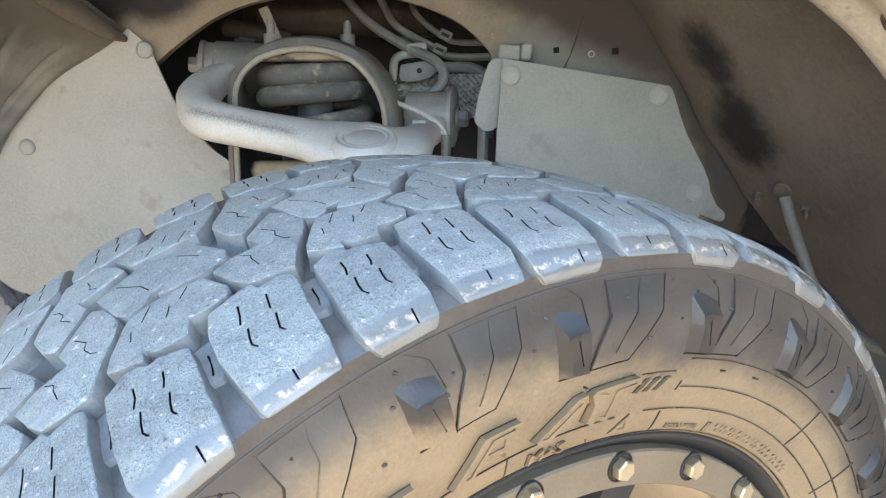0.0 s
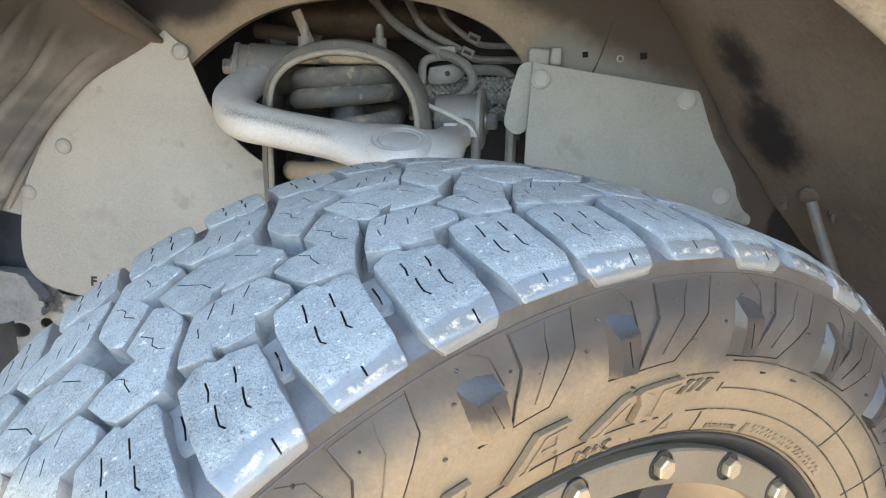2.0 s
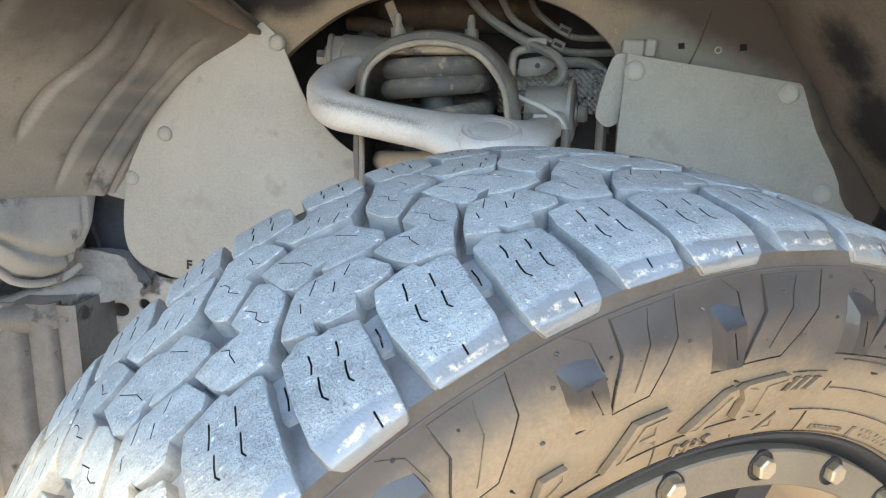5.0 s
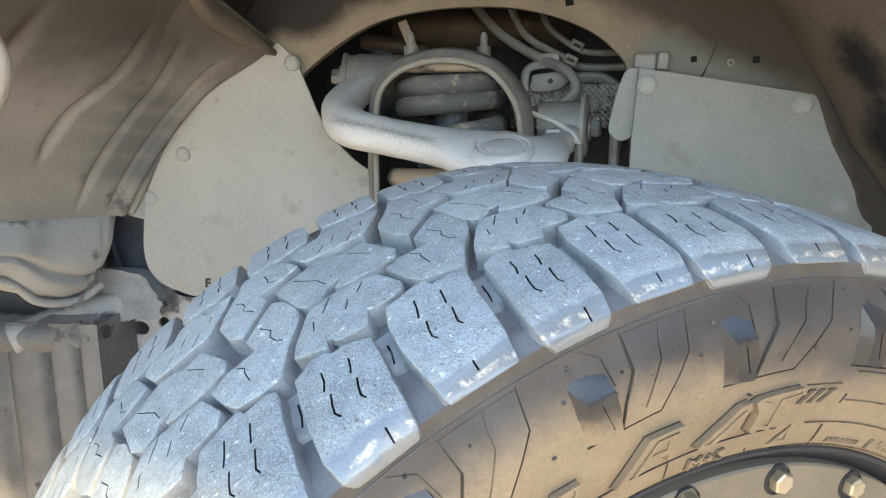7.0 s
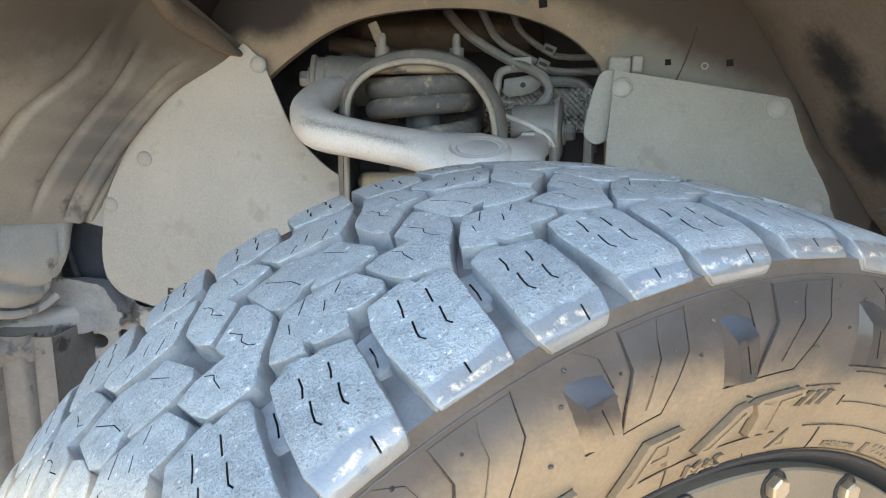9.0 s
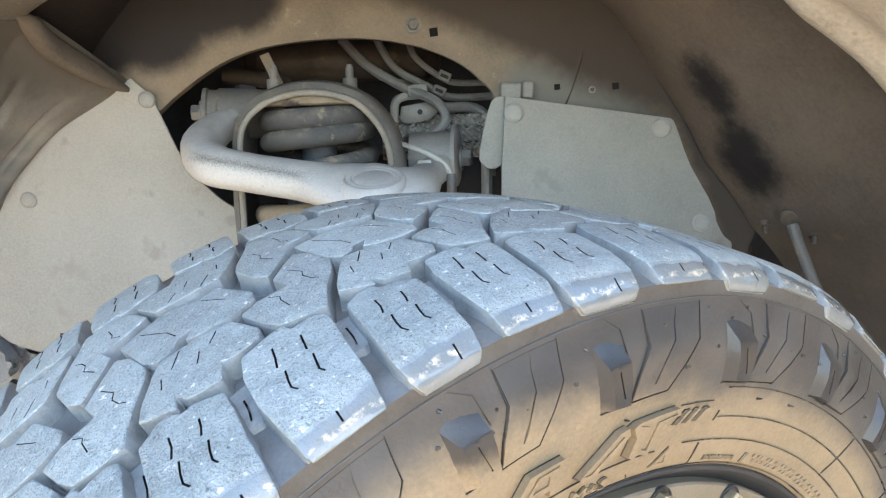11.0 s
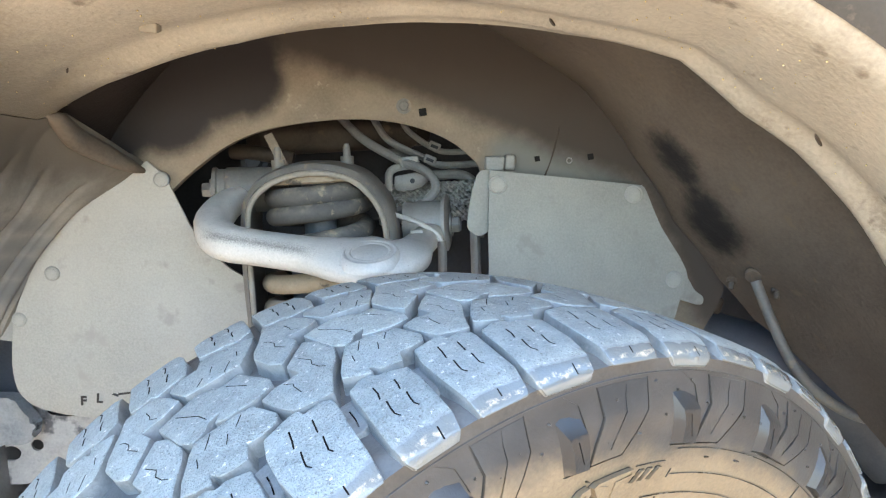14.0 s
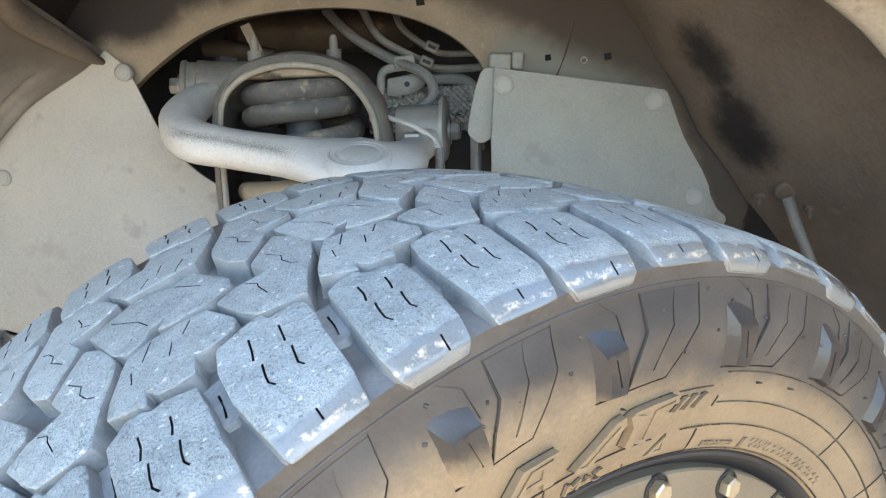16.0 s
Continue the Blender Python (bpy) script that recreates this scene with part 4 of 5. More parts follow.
ring = ring_part("rim_ring", [(0.2677, -0.0045), (0.2676, 0.0026), (0.2664, 0.0040), (0.2456, 0.0040), (0.2442, 0.0028), (0.2432, -0.004), (0.2432, -0.012)], M_RING, wheel, "tan-dusted alloy ring with bolts round it")
ring_part("barrel", [(0.2432, -0.010), (0.240, -0.028), (0.230, -0.06), (0.226, -0.16), (0.10, -0.165)], M_BARREL, wheel, "pale inside of the alloy barrel")
bolt_me = sink_me = None
for k in range(24):
    a = 9.3 + k * 15
    bolt = part("rim_bolt", hexagon(0.0069, 0.0062, washer=0.0), M_BOLT, wheel, "bright hexagon bolt", smooth=False) if bolt_me is None else new("rim_bolt", bolt_me)
    bolt_me = bolt.data
    bolt.parent = wheel
    bolt.matrix_local = Matrix.Translation(polar(0.2585, 0.0044, a)) @ pose(0, 0, 0, 0, a + 13, 0)
    # dark disc round the bolt paints the shade of its counterbore
    sink = part("bolt_recess", lathe([(0.0, -0.0002), (0.0086, -0.0002), (0.0092, 0.0008), (0.0096, 0.0008), (0.0099, -0.001)], 24), M_RIM, wheel, "bolt seat, its recess shade a dark disc") if sink_me is None else new("bolt_recess", sink_me)
    sink_me = sink.data
    sink.parent = wheel
    sink.matrix_local = Matrix.Translation(polar(0.2585, 0.0042, a))
for k in range(8):
    a = 14 + k * 45
    prof = [(0.244, -0.007), (0.240, -0.011), (0.18, -0.020), (0.10, -0.03), (0.05, -0.03)]
    rows = []
    for r, h in prof:
        w = 0.020 + 0.012 * (r / 0.25)
        d = math.degrees(w / r) * 0.5
        rows.append([polar(r, h - 0.02, a - d), polar(r, h, a - d * 0.7), polar(r, h + 0.002, a), polar(r, h, a + d * 0.7), polar(r, h - 0.02, a + d)])
    part("spoke", thicken(grid(rows), 0.004), M_RIM, wheel, "dark alloy spoke")
ring_part("hub_face", [(0.075, -0.05), (0.072, -0.028), (0.05, -0.024), (0.001, -0.022)], M_RIM, wheel, "dark hub centre")

# ---- wheel well ----
ARCH_X, ARCH_Z = -0.10, 0.50


def arch(y, r, deg):
    a = radians(deg)
    return Vector((ARCH_X + r * math.sin(a), y, ARCH_Z + r * math.cos(a)))


def table(v, xs, ys):
    return float(np.interp(v, xs, ys))


EDGE_DEG = [-31, -29.5, -18, -7, 4, 12, 22, 31, 37.5, 43, 50, 57, 70, 85]
EDGE_R = [0.544, 0.544, 0.527, 0.519, 0.522, 0.528, 0.540, 0.557, 0.549, 0.553, 0.551, 0.545, 0.54, 0.54]
EDGE_Y = [0.73, 0.72, 0.66, 0.62, 0.595, 0.575, 0.56, 0.55, 0.55, 0.55, 0.55, 0.55, 0.55, 0.55]

# the fender's inner flange, from the pocket's edge out to the rolled lip
degs = list(np.arange(-31, 84, 1.0))
rows = []
for d in degs:
    r, y = table(d, EDGE_DEG, EDGE_R), table(d, EDGE_DEG, EDGE_Y)
    out_y = 0.385
    row = [arch(y + 0.004, r + 0.02, d), arch(y + 0.001, r + 0.004, d), arch(y - 0.006, r, d)]
    for k in range(1, 25):
        q = k / 25
        row.append(arch(y - 0.006 + (out_y + 0.012 - y) * q, r + (0.566 - r) * q ** 1.4 + (0.003 * math.sin(q * 9 + d * 0.1) * (1 - q) + 0.005 * math.exp(-((q - 0.22) / 0.07) ** 2) - 0.003 * math.exp(-((q - 0.10) / 0.05) ** 2)) * table(d, [-30, -20], [0, 1]), d))
    row += [arch(out_y, 0.570, d), arch(out_y - 0.006, 0.578, d), arch(out_y - 0.004, 0.590, d)]
    rows.append(row)
tagged(part("fender_flange", thicken(grid(rows), 0.0015), M_FLANGE_SHADE), "dust-coated steel inner flange of the wheel arch", "fender", kind="structure")

# the ribbed liner ahead of the wheel; its upper end rises into the flange and curls into the pocket's lip
def liner_r(v):
    return 0.570 - 0.09 * v ** 0.9


rows = []
for k in range(-34, 171):
    v = k / 170
    y = 0.465 + v * 0.405
    top = table(y, [0.465, 0.70, 0.73, 0.78, 0.87], [-30.9, -30.9, -29.3, -28.9, -28.4])
    row = []
    for d in np.linspace(-61.8, top, 60):
        r = liner_r(max(v, 0.0))
        rise = table(y, [0.465, 0.53, 0.60, 0.65, 0.70, 0.73, 0.745, 0.78, 0.81, 0.835, 0.87], [0.5606, 0.5553, 0.5504, 0.5474, 0.5455, 0.541, 0.531, 0.507, 0.487, 0.477, 0.472])
        q = min(1.0, max(0.0, (d + 42) / 10.5))
        r += (rise - r) * q * q * (3 - 2 * q)
        if d > -31.6:
            r += 0.006 * ((d + 31.6) / 2.7) ** 2 * table(y, [0.70, 0.74, 0.82, 0.84], [0, 1, 1, 0])
        ends = min(1, max(0, (-34.5 - d) / 6))
        low = min(1, max(0, (d + 61) / 7))
        bend = 0.06 * max(0.0, (d + 47) / 8)
        for c, w, dep, e in ((0.27, 0.026, 0.007, low), (0.52 + bend, 0.017, 0.010, min(1, max(0, (d + 54) / 3))), (0.715, 0.016, 0.008, low), (0.835, 0.009, 0.012, low), (0.93, 0.008, 0.012, 1)):
            r += dep * math.exp(-((v - c) / (w * 1.1 if v < c else w * 0.5)) ** 2) * ends * e
        r -= 0.004 * math.exp(-((v - 0.885) / 0.02) ** 2) * ends
        r += 0.003 * math.sin(3.1 * v + d * 0.08) * (1 - q)
        row.append(arch(y, r, d))
    rows.append(row)
tagged(part("wheel_liner", thicken(grid(rows), 0.002), M_LINER_TOP), "grey-brown ribbed plastic wheel arch liner coated with dust", "liner", kind="structure")

lip = part("liner_lip", bar([(-0.374, 0.708, 0.972), (-0.370, 0.722, 0.967), (-0.366, 0.748, 0.949), (-0.351, 0.782, 0.932), (-0.337, 0.810, 0.918), (-0.331, 0.832, 0.912)], [0.002, 0.009, 0.010, 0.009, 0.006, 0.003], [0.002, 0.008, 0.012, 0.011, 0.007, 0.003], 6, 14), M_DARK)
tagged(lip, "rounded dusty lip at the end of the liner", "liner", kind="structure")

# the dark pocket of the arch behind the flange
rows = []
for step in np.linspace(0, 1, 90):
    row = []
    for k in range(25):
        v = k / 24
        # the lower edge is cut away towards the inside
        d = -36 + step * (table(v, [0, 0.35, 0.6, 0.8, 0.9, 1.0], [88, 87, 83, 76, 72, 67]) + 36)
        inner = table(d, [-36, -30, -15, 15, 30, 40, 50, 60, 70, 88], [0.50, 0.53, 0.58, 0.585, 0.555, 0.515, 0.490, 0.496, 0.52, 0.54])
        out_r = table(d, [-36, -30, -20, 30, 40, 50, 88], [0.60, 0.605, 0.60, 0.60, 0.585, 0.575, 0.565])
        iy = table(d, [-36, -25, 30, 45, 88], [0.875, 0.85, 0.842, 0.832, 0.832])
        bend = v * v * (3 - 2 * v)
        row.append(arch(0.50 + v * (iy - 0.50), out_r + (inner - out_r) * bend + 0.02 * math.sin(v * math.pi) * table(d, [30, 45, 88], [0, 1, 1]) + 0.004 * math.sin(v * 9 + d * 0.11), d))
    rows.append(row)
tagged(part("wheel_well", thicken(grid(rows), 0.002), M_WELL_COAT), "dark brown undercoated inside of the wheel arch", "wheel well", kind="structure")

# the inner apron with its arched opening
hole = [(-0.345, 0.868), (-0.330, 0.874), (-0.312, 0.884), (-0.284, 0.907), (-0.237, 0.937), (-0.184, 0.954), (-0.106, 0.960), (-0.042, 0.953), (0.009, 0.935), (0.040, 0.912), (0.056, 0.885), (0.062, 0.80), (0.062, 0.60)]
outer = [(-0.405, 0.88), (-0.400, 0.925), (-0.385, 0.97), (-0.345, 1.03), (-0.22, 1.085), (-0.10, 1.09), (0.02, 1.085), (0.10, 1.065), (0.17, 1.02), (0.24, 0.94), (0.295, 0.84), (0.338, 0.748), (0.295, 0.66)]
hs = spline([(x, 0, z) for x, z in hole], 6)
os_ = spline([(x, 0, z) for x, z in outer], 6)
rows = []
for k in range(len(hs)):
    row = [Vector((hs[k].x, 0.862, hs[k].z)), Vector((hs[k].x, 0.846, hs[k].z))]
    for j in range(1, 8):
        p = hs[k].lerp(os_[k], (j / 7) ** 1.2)
        row.append(Vector((p.x, 0.842 - 0.004 * math.sin(j / 7 * 3.1) - 0.05 * max(0, p.z - 1.0), p.z)))
    rows.append(row)
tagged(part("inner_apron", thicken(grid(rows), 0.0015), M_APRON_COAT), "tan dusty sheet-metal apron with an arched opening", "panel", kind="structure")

# ---- splash shields ----
def plug(at, r=0.0088, parent=None):
    ob = part("clip", lathe([(0.0, 0.0022), (r * 0.45, 0.0021), (r * 0.66, 0.0017), (r * 0.70, 0.0012), (r * 0.76, 0.0016), (r * 0.92, 0.0010), (r, 0.0), (r, -0.006)], 24), M_PLUG, parent, "round push-in clip")
    ob.location = at
    return ob


def smooth_outline(pts, n=4):
    P = list(pts)
    return spline(P + [P[0]], n)[:-1]


def sheet(name, pts, thick, mat, label, category):
    """A slightly wavy hanging sheet, cut to an outline in x and z."""
    root = thing(name, label, category)
    out = smooth_outline(pts, 3)
    xs, zs = [p.x for p in out], [p.z for p in out]
    coords = ccw([Vector((p.x, p.z)) for p in out])
    n = len(coords)
    for x in np.arange(min(xs), max(xs), 0.02):
        for z in np.arange(min(zs), max(zs), 0.02):
            coords.append(Vector((x, z)))
    vco, _, fcs, _, _, orig = delaunay_2d_cdt(coords, [], [list(range(n))], 1, 1e-5)
    A = np.array([[p.x, p.z, 1] for p in pts])
    fit = np.linalg.lstsq(A, np.array([p.y for p in pts]), rcond=None)[0]
    bm = bmesh.new()
    vs = [bm.verts.new((v.x, fit[0] * v.x + fit[1] * v.y + fit[2] + 0.0035 * noise.noise(Vector((v.x * 7, v.y * 7, 3))), v.y)) for v in vco]
    for f in fcs:
        bm.faces.new([vs[i] for i in f])
    loose = [v for v in bm.verts if not v.link_faces]
    bmesh.ops.delete(bm, geom=loose, context="VERTS")
    part("panel", thicken(bm, thick), mat, root)
    return root


V = Vector
right_shield = sheet("splash_shield", [V((0.060, 0.803, 0.892)), V((0.085, 0.803, 0.888)), V((0.224, 0.818, 0.8665)), V((0.234, 0.82, 0.8645)), V((0.240, 0.82, 0.857)), V((0.256, 0.822, 0.816)), V((0.285, 0.826, 0.764)), V((0.279, 0.826, 0.735)), V((0.235, 0.82, 0.66)), V((0.06, 0.80, 0.62)), V((0.054, 0.80, 0.78))],
                     0.003, M_SHIELD, "grey rubber splash shield held by round clips beside the arch opening", "splash shield")
for p in ((0.0686, 0.7970, 0.8755), (0.2243, 0.8145, 0.8550), (0.2705, 0.8195, 0.7535)):
    plug(p, 0.0102, right_shield)
left_shield = sheet("splash_shield", [V((-0.326, 0.833, 0.923)), V((-0.308, 0.833, 0.905)), V((-0.300, 0.835, 0.885)), V((-0.278, 0.842, 0.83)), V((-0.248, 0.845, 0.795)), V((-0.226, 0.846, 0.775)), V((-0.222, 0.848, 0.73)), V((-0.215, 0.86, 0.62)), V((-0.40, 0.862, 0.615)), V((-0.484, 0.86, 0.632)), V((-0.511, 0.859, 0.651)), V((-0.517, 0.856, 0.680)), V((-0.512, 0.853, 0.716)), V((-0.504, 0.851, 0.750)), V((-0.486, 0.849, 0.786)), V((-0.450, 0.845, 0.840)), V((-0.385, 0.838, 0.895))],
                    0.003, M_SHIELD_LIT, "pale grey rubber splash shield marked with two black letters", "splash shield")
for p in ((-0.311, 0.8285, 0.901), (-0.452, 0.841, 0.799), (-0.499, 0.846, 0.746)):
    plug(p, parent=left_shield)
tab = thing("fixing_strip", "grey dusty strip fixing the shield to the liner", "bracket")
part("strip", bar([(-0.524, 0.853, 0.722), (-0.514, 0.856, 0.752), (-0.490, 0.855, 0.795), (-0.465, 0.852, 0.832), (-0.440, 0.848, 0.858)], [0.005] * 3, [0.014, 0.016, 0.014], 5, 12), M_SHIELD, tab)

# flap beside the opening
flap = thing("bracket_flap", "grey folded metal flap beside the arch opening", "bracket")
part("flap", plate(smooth_outline([V((0.062, 0.806, 0.893)), V((0.046, 0.806, 0.887)), V((0.033, 0.806, 0.838)), V((0.036, 0.806, 0.824)), V((0.050, 0.806, 0.819)), V((0.066, 0.806, 0.84))], 3), 0.003), M_SHIELD, flap)

# ---- suspension ----
arm = thing("control_arm", "pale grey forged upper control arm dusted with dirt", "control arm")
part("arm_bar", bar([(-0.222, 0.835, 0.878), (-0.236, 0.800, 0.866), (-0.240, 0.765, 0.850), (-0.222, 0.738, 0.836), (-0.185, 0.728, 0.828), (-0.135, 0.716, 0.820), (-0.100, 0.706, 0.815), (-0.072, 0.700, 0.813), (-0.048, 0.704, 0.813), (-0.034, 0.724, 0.813), (-0.026, 0.768, 0.814), (-0.010, 0.83, 0.820)],
                    [0.014, 0.017, 0.0195, 0.019, 0.018, 0.022, 0.034, 0.041, 0.037, 0.026, 0.018, 0.016], [0.014, 0.017, 0.0195, 0.0195, 0.018, 0.0175, 0.0160, 0.0150, 0.0150, 0.0155, 0.014, 0.014], tilt=[0, 0, 0, 0, 2, 10, 18, 20, 17, 8, 0, 0]), M_ARM_DIRT, arm)
part("joint_boss", moved(lathe([(0.0, 0.0013), (0.0150, 0.0013), (0.0166, 0.0004), (0.0182, 0.0002), (0.0194, 0.0009), (0.0208, 0.0009), (0.0222, 0.0001), (0.0238, 0.0002), (0.0250, 0.0010), (0.0264, 0.0009), (0.0280, -0.0004), (0.0310, -0.004), (0.0320, -0.009)], 56, (0.0, -0.33, 1)), Matrix.Translation((-0.0690, 0.684, 0.8227))), M_ARM, arm, "round ringed boss over the ball joint")
bush = part("bushing", moved(lathe([(0.0, 0.036), (0.015, 0.036), (0.0255, 0.034), (0.026, 0.030), (0.0240, 0.028), (0.0240, 0.020), (0.026, 0.018), (0.026, -0.050), (0.0, -0.045)], 36, (-1, -0.15, 0.05)), Matrix.Translation((-0.222, 0.845, 0.884))), M_HOOP, arm, "grey rubber-lined pivot bushing")
part("pivot_bolt", moved(hexagon(0.009, 0.010, (-1, -0.15, 0.05), 0.012), Matrix.Translation((-0.2585, 0.8395, 0.886))), M_HEAT, bush, "grey steel pivot bolt", smooth=False)
bush = part("bushing", moved(lathe([(0.0, 0.012), (0.030, 0.012), (0.034, 0.010), (0.034, 0.006), (0.026, 0.005), (0.026, -0.04), (0.0, -0.04)], 36, (1, -0.15, 0)), Matrix.Translation((0.002, 0.855, 0.832))), M_PIPE, arm, "grey pivot bushing with a bright flange")
part("pivot_bolt", moved(hexagon(0.010, 0.012, (1, -0.15, 0), 0.014), Matrix.Translation((0.016, 0.853, 0.829))), M_HEAT, bush, "grey steel pivot bolt", smooth=False)

spring = thing("coil_spring", "dark grey coil spring of the front suspension", "spring")
pts = []
n = 241
for k in range(n):
    u = k / (n - 1)
    a = u * 2 * math.pi * 6.2
    # wound close at the top, open below
    z = 0.708 + 0.174 * (u if u < 0.45 else u + 0.10 * math.sin((u - 0.45) / 0.55 * math.pi))
    wide = 0.050 + 0.010 * min(1.0, max(0.0, (0.62 - u) / 0.15))
    pts.append((-0.131 + wide * math.cos(a - 0.1), 0.812 + wide * math.sin(a - 0.1), z))
# lower turns take the tan dusted steel, which also paints their stronger light
cut = int(n * 0.58)
part("coil", tube(pts[cut:], 0.0108, 2, 14, 0.95), M_SPRING, spring)
part("lower_coil", tube(pts[:cut + 1], 0.0108, 2, 14, 0.95), M_DUSTED_LIT, spring, "dusted lower turns, their light painted tan")
part("spring_seat", moved(lathe([(0.0, 0.012), (0.030, 0.011), (0.047, 0.008), (0.056, 0.002), (0.058, -0.002), (0.055, -0.004), (0.0, -0.004)], 40, (0, 0, 1)), Matrix.Translation((-0.131, 0.812, 0.893))), M_DUSTED_LIT, spring, "tan dusted upper spring seat")
part("damper", moved(lathe([(0.0, 0.10), (0.018, 0.10), (0.018, 0.03), (0.034, 0.028), (0.036, 0.02), (0.036, -0.08), (0.0, -0.08)], 32, (0, 0, 1)), Matrix.Translation((-0.132, 0.812, 0.80))), M_BOOT, spring, "dark grey damper body inside the coil")

tower = thing("shock_tower", "grey steel shock tower with a rolled arch edge", "shock tower")
path = [(-0.204, 0.765, 0.72), (-0.203, 0.765, 0.80), (-0.202, 0.765, 0.848), (-0.195, 0.763, 0.874), (-0.171, 0.760, 0.893), (-0.129, 0.758, 0.9005), (-0.088, 0.760, 0.890), (-0.065, 0.763, 0.864), (-0.057, 0.765, 0.838), (-0.055, 0.765, 0.80)]
sp = spline(path, 6)
rows = []
for p in sp:
    c = Vector((-0.128, p.y, 0.80))
    outd = (p - c).normalized()
    rows.append([p, p - Vector((0, 0.004, 0)) + outd * 0.004, p + outd * 0.010 + Vector((0, 0.002, 0)), p + outd * 0.013 + Vector((0, 0.02, 0.0)), p + outd * 0.012 + Vector((0, 0.11, 0.0))])
part("tower_shell", thicken(grid(rows), 0.003), M_HOOP, tower)
part("rolled_edge", tube([p - Vector((0, 0.003, 0)) for p in sp[::4]], 0.0030, 3, 10), M_EDGE, tower, "pale dusted rolled edge")
for x, y in ((-0.172, 0.80), (-0.098, 0.82)):
    part("stud", moved(lathe([(0.0, 0.026), (0.0025, 0.026), (0.0042, 0.022), (0.0042, 0.012), (0.0075, 0.012), (0.0075, 0.0), (0.0, 0.0)], 12, (0, 0, 1)), Matrix.Translation((x, y, 0.904))), M_HOOP, tower, "grey stud with a nut")

# black sheet behind the opening, painting the engine bay's shade
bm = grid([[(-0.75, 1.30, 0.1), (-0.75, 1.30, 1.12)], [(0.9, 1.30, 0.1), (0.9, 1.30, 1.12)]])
tagged(part("engine_bay_wall", thicken(bm, 0.01), M_BLACK), "black sheet standing for the engine bay's shade", "wall", kind="structure")

# ---- body ----
body = thing("vehicle_body", "dark dusty vehicle fender and body side", "car body")
rows = []
for d in np.arange(-104, 105, 2.0):
    a = radians(d)
    far = min(0.95 / max(1e-3, abs(math.sin(a))), (0.62 if d > -90 and d < 90 else 9) / max(1e-3, math.cos(a)) if abs(d) < 89 else 9)
    row = [arch(0.379, 0.578, d), arch(0.372, 0.592, d), arch(0.370, 0.61, d)]
    for q in (0.2, 0.5, 1.0):
        p = arch(0.367 + 0.03 * q * q, 0.61 + max(0.0, far - 0.61) * q, d)
        row.append(p)
    rows.append(row)
part("fender", thicken(grid(rows), 0.0015), M_PAINT, body, "outer fender round the wheel opening")


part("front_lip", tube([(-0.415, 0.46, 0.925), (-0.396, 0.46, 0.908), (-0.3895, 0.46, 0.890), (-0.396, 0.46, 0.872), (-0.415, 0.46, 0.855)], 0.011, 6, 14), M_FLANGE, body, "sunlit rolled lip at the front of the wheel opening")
part("hood", box((-1.05, 0.47, 1.10), (0.90, 2.20, 1.15)), M_PAINT, body, "dark hood above the wheel arch")
part("bumper", box((-1.12, 0.52, 0.42), (-0.74, 2.15, 1.12), 0.06), M_PAINT, body, "bumper corner ahead of the wheel")
part("door_side", box((0.86, 0.47, 0.38), (3.6, 0.56, 1.12)), M_PAINT, body, "body side behind the wheel")
part("cabin", box((0.88, 0.56, 0.40), (3.6, 2.15, 1.70), 0.10), M_PAINT, body, "cabin behind the fender")
part("underbody", box((-1.0, 0.96, 0.34), (0.9, 2.1, 0.40)), M_BLACK, body, "dark underside")
# second dark sheet, added to keep the bay's depth in shade
part("inner_fender_wall", box((-0.75, 1.42, 0.40), (0.9, 1.46, 1.10), 0.005), M_BLACK, body, "dark sheet added for the shade inside the engine bay")

# ---- unseen panel, added overhead so its edge shades the parked vehicle ----
edge_at = Vector((-0.173, 0.261, 0.726))
along = Vector((0.093, -0.067, 0.017))
e0 = edge_at + SUN_TO * ((3.2 - edge_at.z) / SUN_TO.z)
run = (along - SUN_TO * (along.z / SUN_TO.z)).normalized()
side = Vector((0, 0, 1)).cross(run)
if side.x < 0:
    side = -side
bm = grid([[e0 + run * u + side * v for v in (0.0, 1.0, 2.0)] for u in (-1.1, 0.4, 1.9)])
tagged(part("awning", thicken(bm, 0.02), M_FRAME), "unseen plain grey panel, added overhead to shade the vehicle", "awning", kind="structure")

# plain unseen wall added beyond the vehicle's rear, to darken the tyre's reflections
bm = box((7.0, -9.0, 0.0), (7.3, 6.0, 3.0), 0.02)
tagged(part("wall_east", bm, M_DARK), "unseen plain brown wall, added for dark reflections in the tyre", "wall", kind="structure")

# ---- lines, hoses and brackets in the opening ----
def hose(points, r, mat, name, label, category="pipe", seg=10):
    root = thing(name, label, category)
    part("tube", tube(points, r, 8, seg), mat, root)
    return root


hose([(-0.122, 0.990, 0.970), (-0.091, 0.960, 0.938), (-0.048, 0.930, 0.910), (-0.009, 0.905, 0.891), (0.001, 0.895, 0.870), (-0.018, 0.885, 0.853), (-0.056, 0.865, 0.845)], 0.0058, M_PIPE, "brake_hose", "grey dusty rubber brake hose curling through the opening", "hose")
l2 = hose([(-0.085, 1.0, 0.985), (-0.072, 0.985, 0.956), (-0.055, 0.98, 0.932), (-0.012, 0.98, 0.908), (0.012, 0.98, 0.897), (0.075, 0.98, 0.897)], 0.0048, M_PIPE, "fluid_pipe", "grey metal fluid pipe behind the arch opening")
hose([(-0.040, 1.0, 0.965), (-0.030, 0.985, 0.944), (0.0, 0.98, 0.921), (0.022, 0.98, 0.914), (0.075, 0.98, 0.914)], 0.0040, M_PIPE, "fluid_pipe", "thin grey metal fluid pipe behind the arch opening")
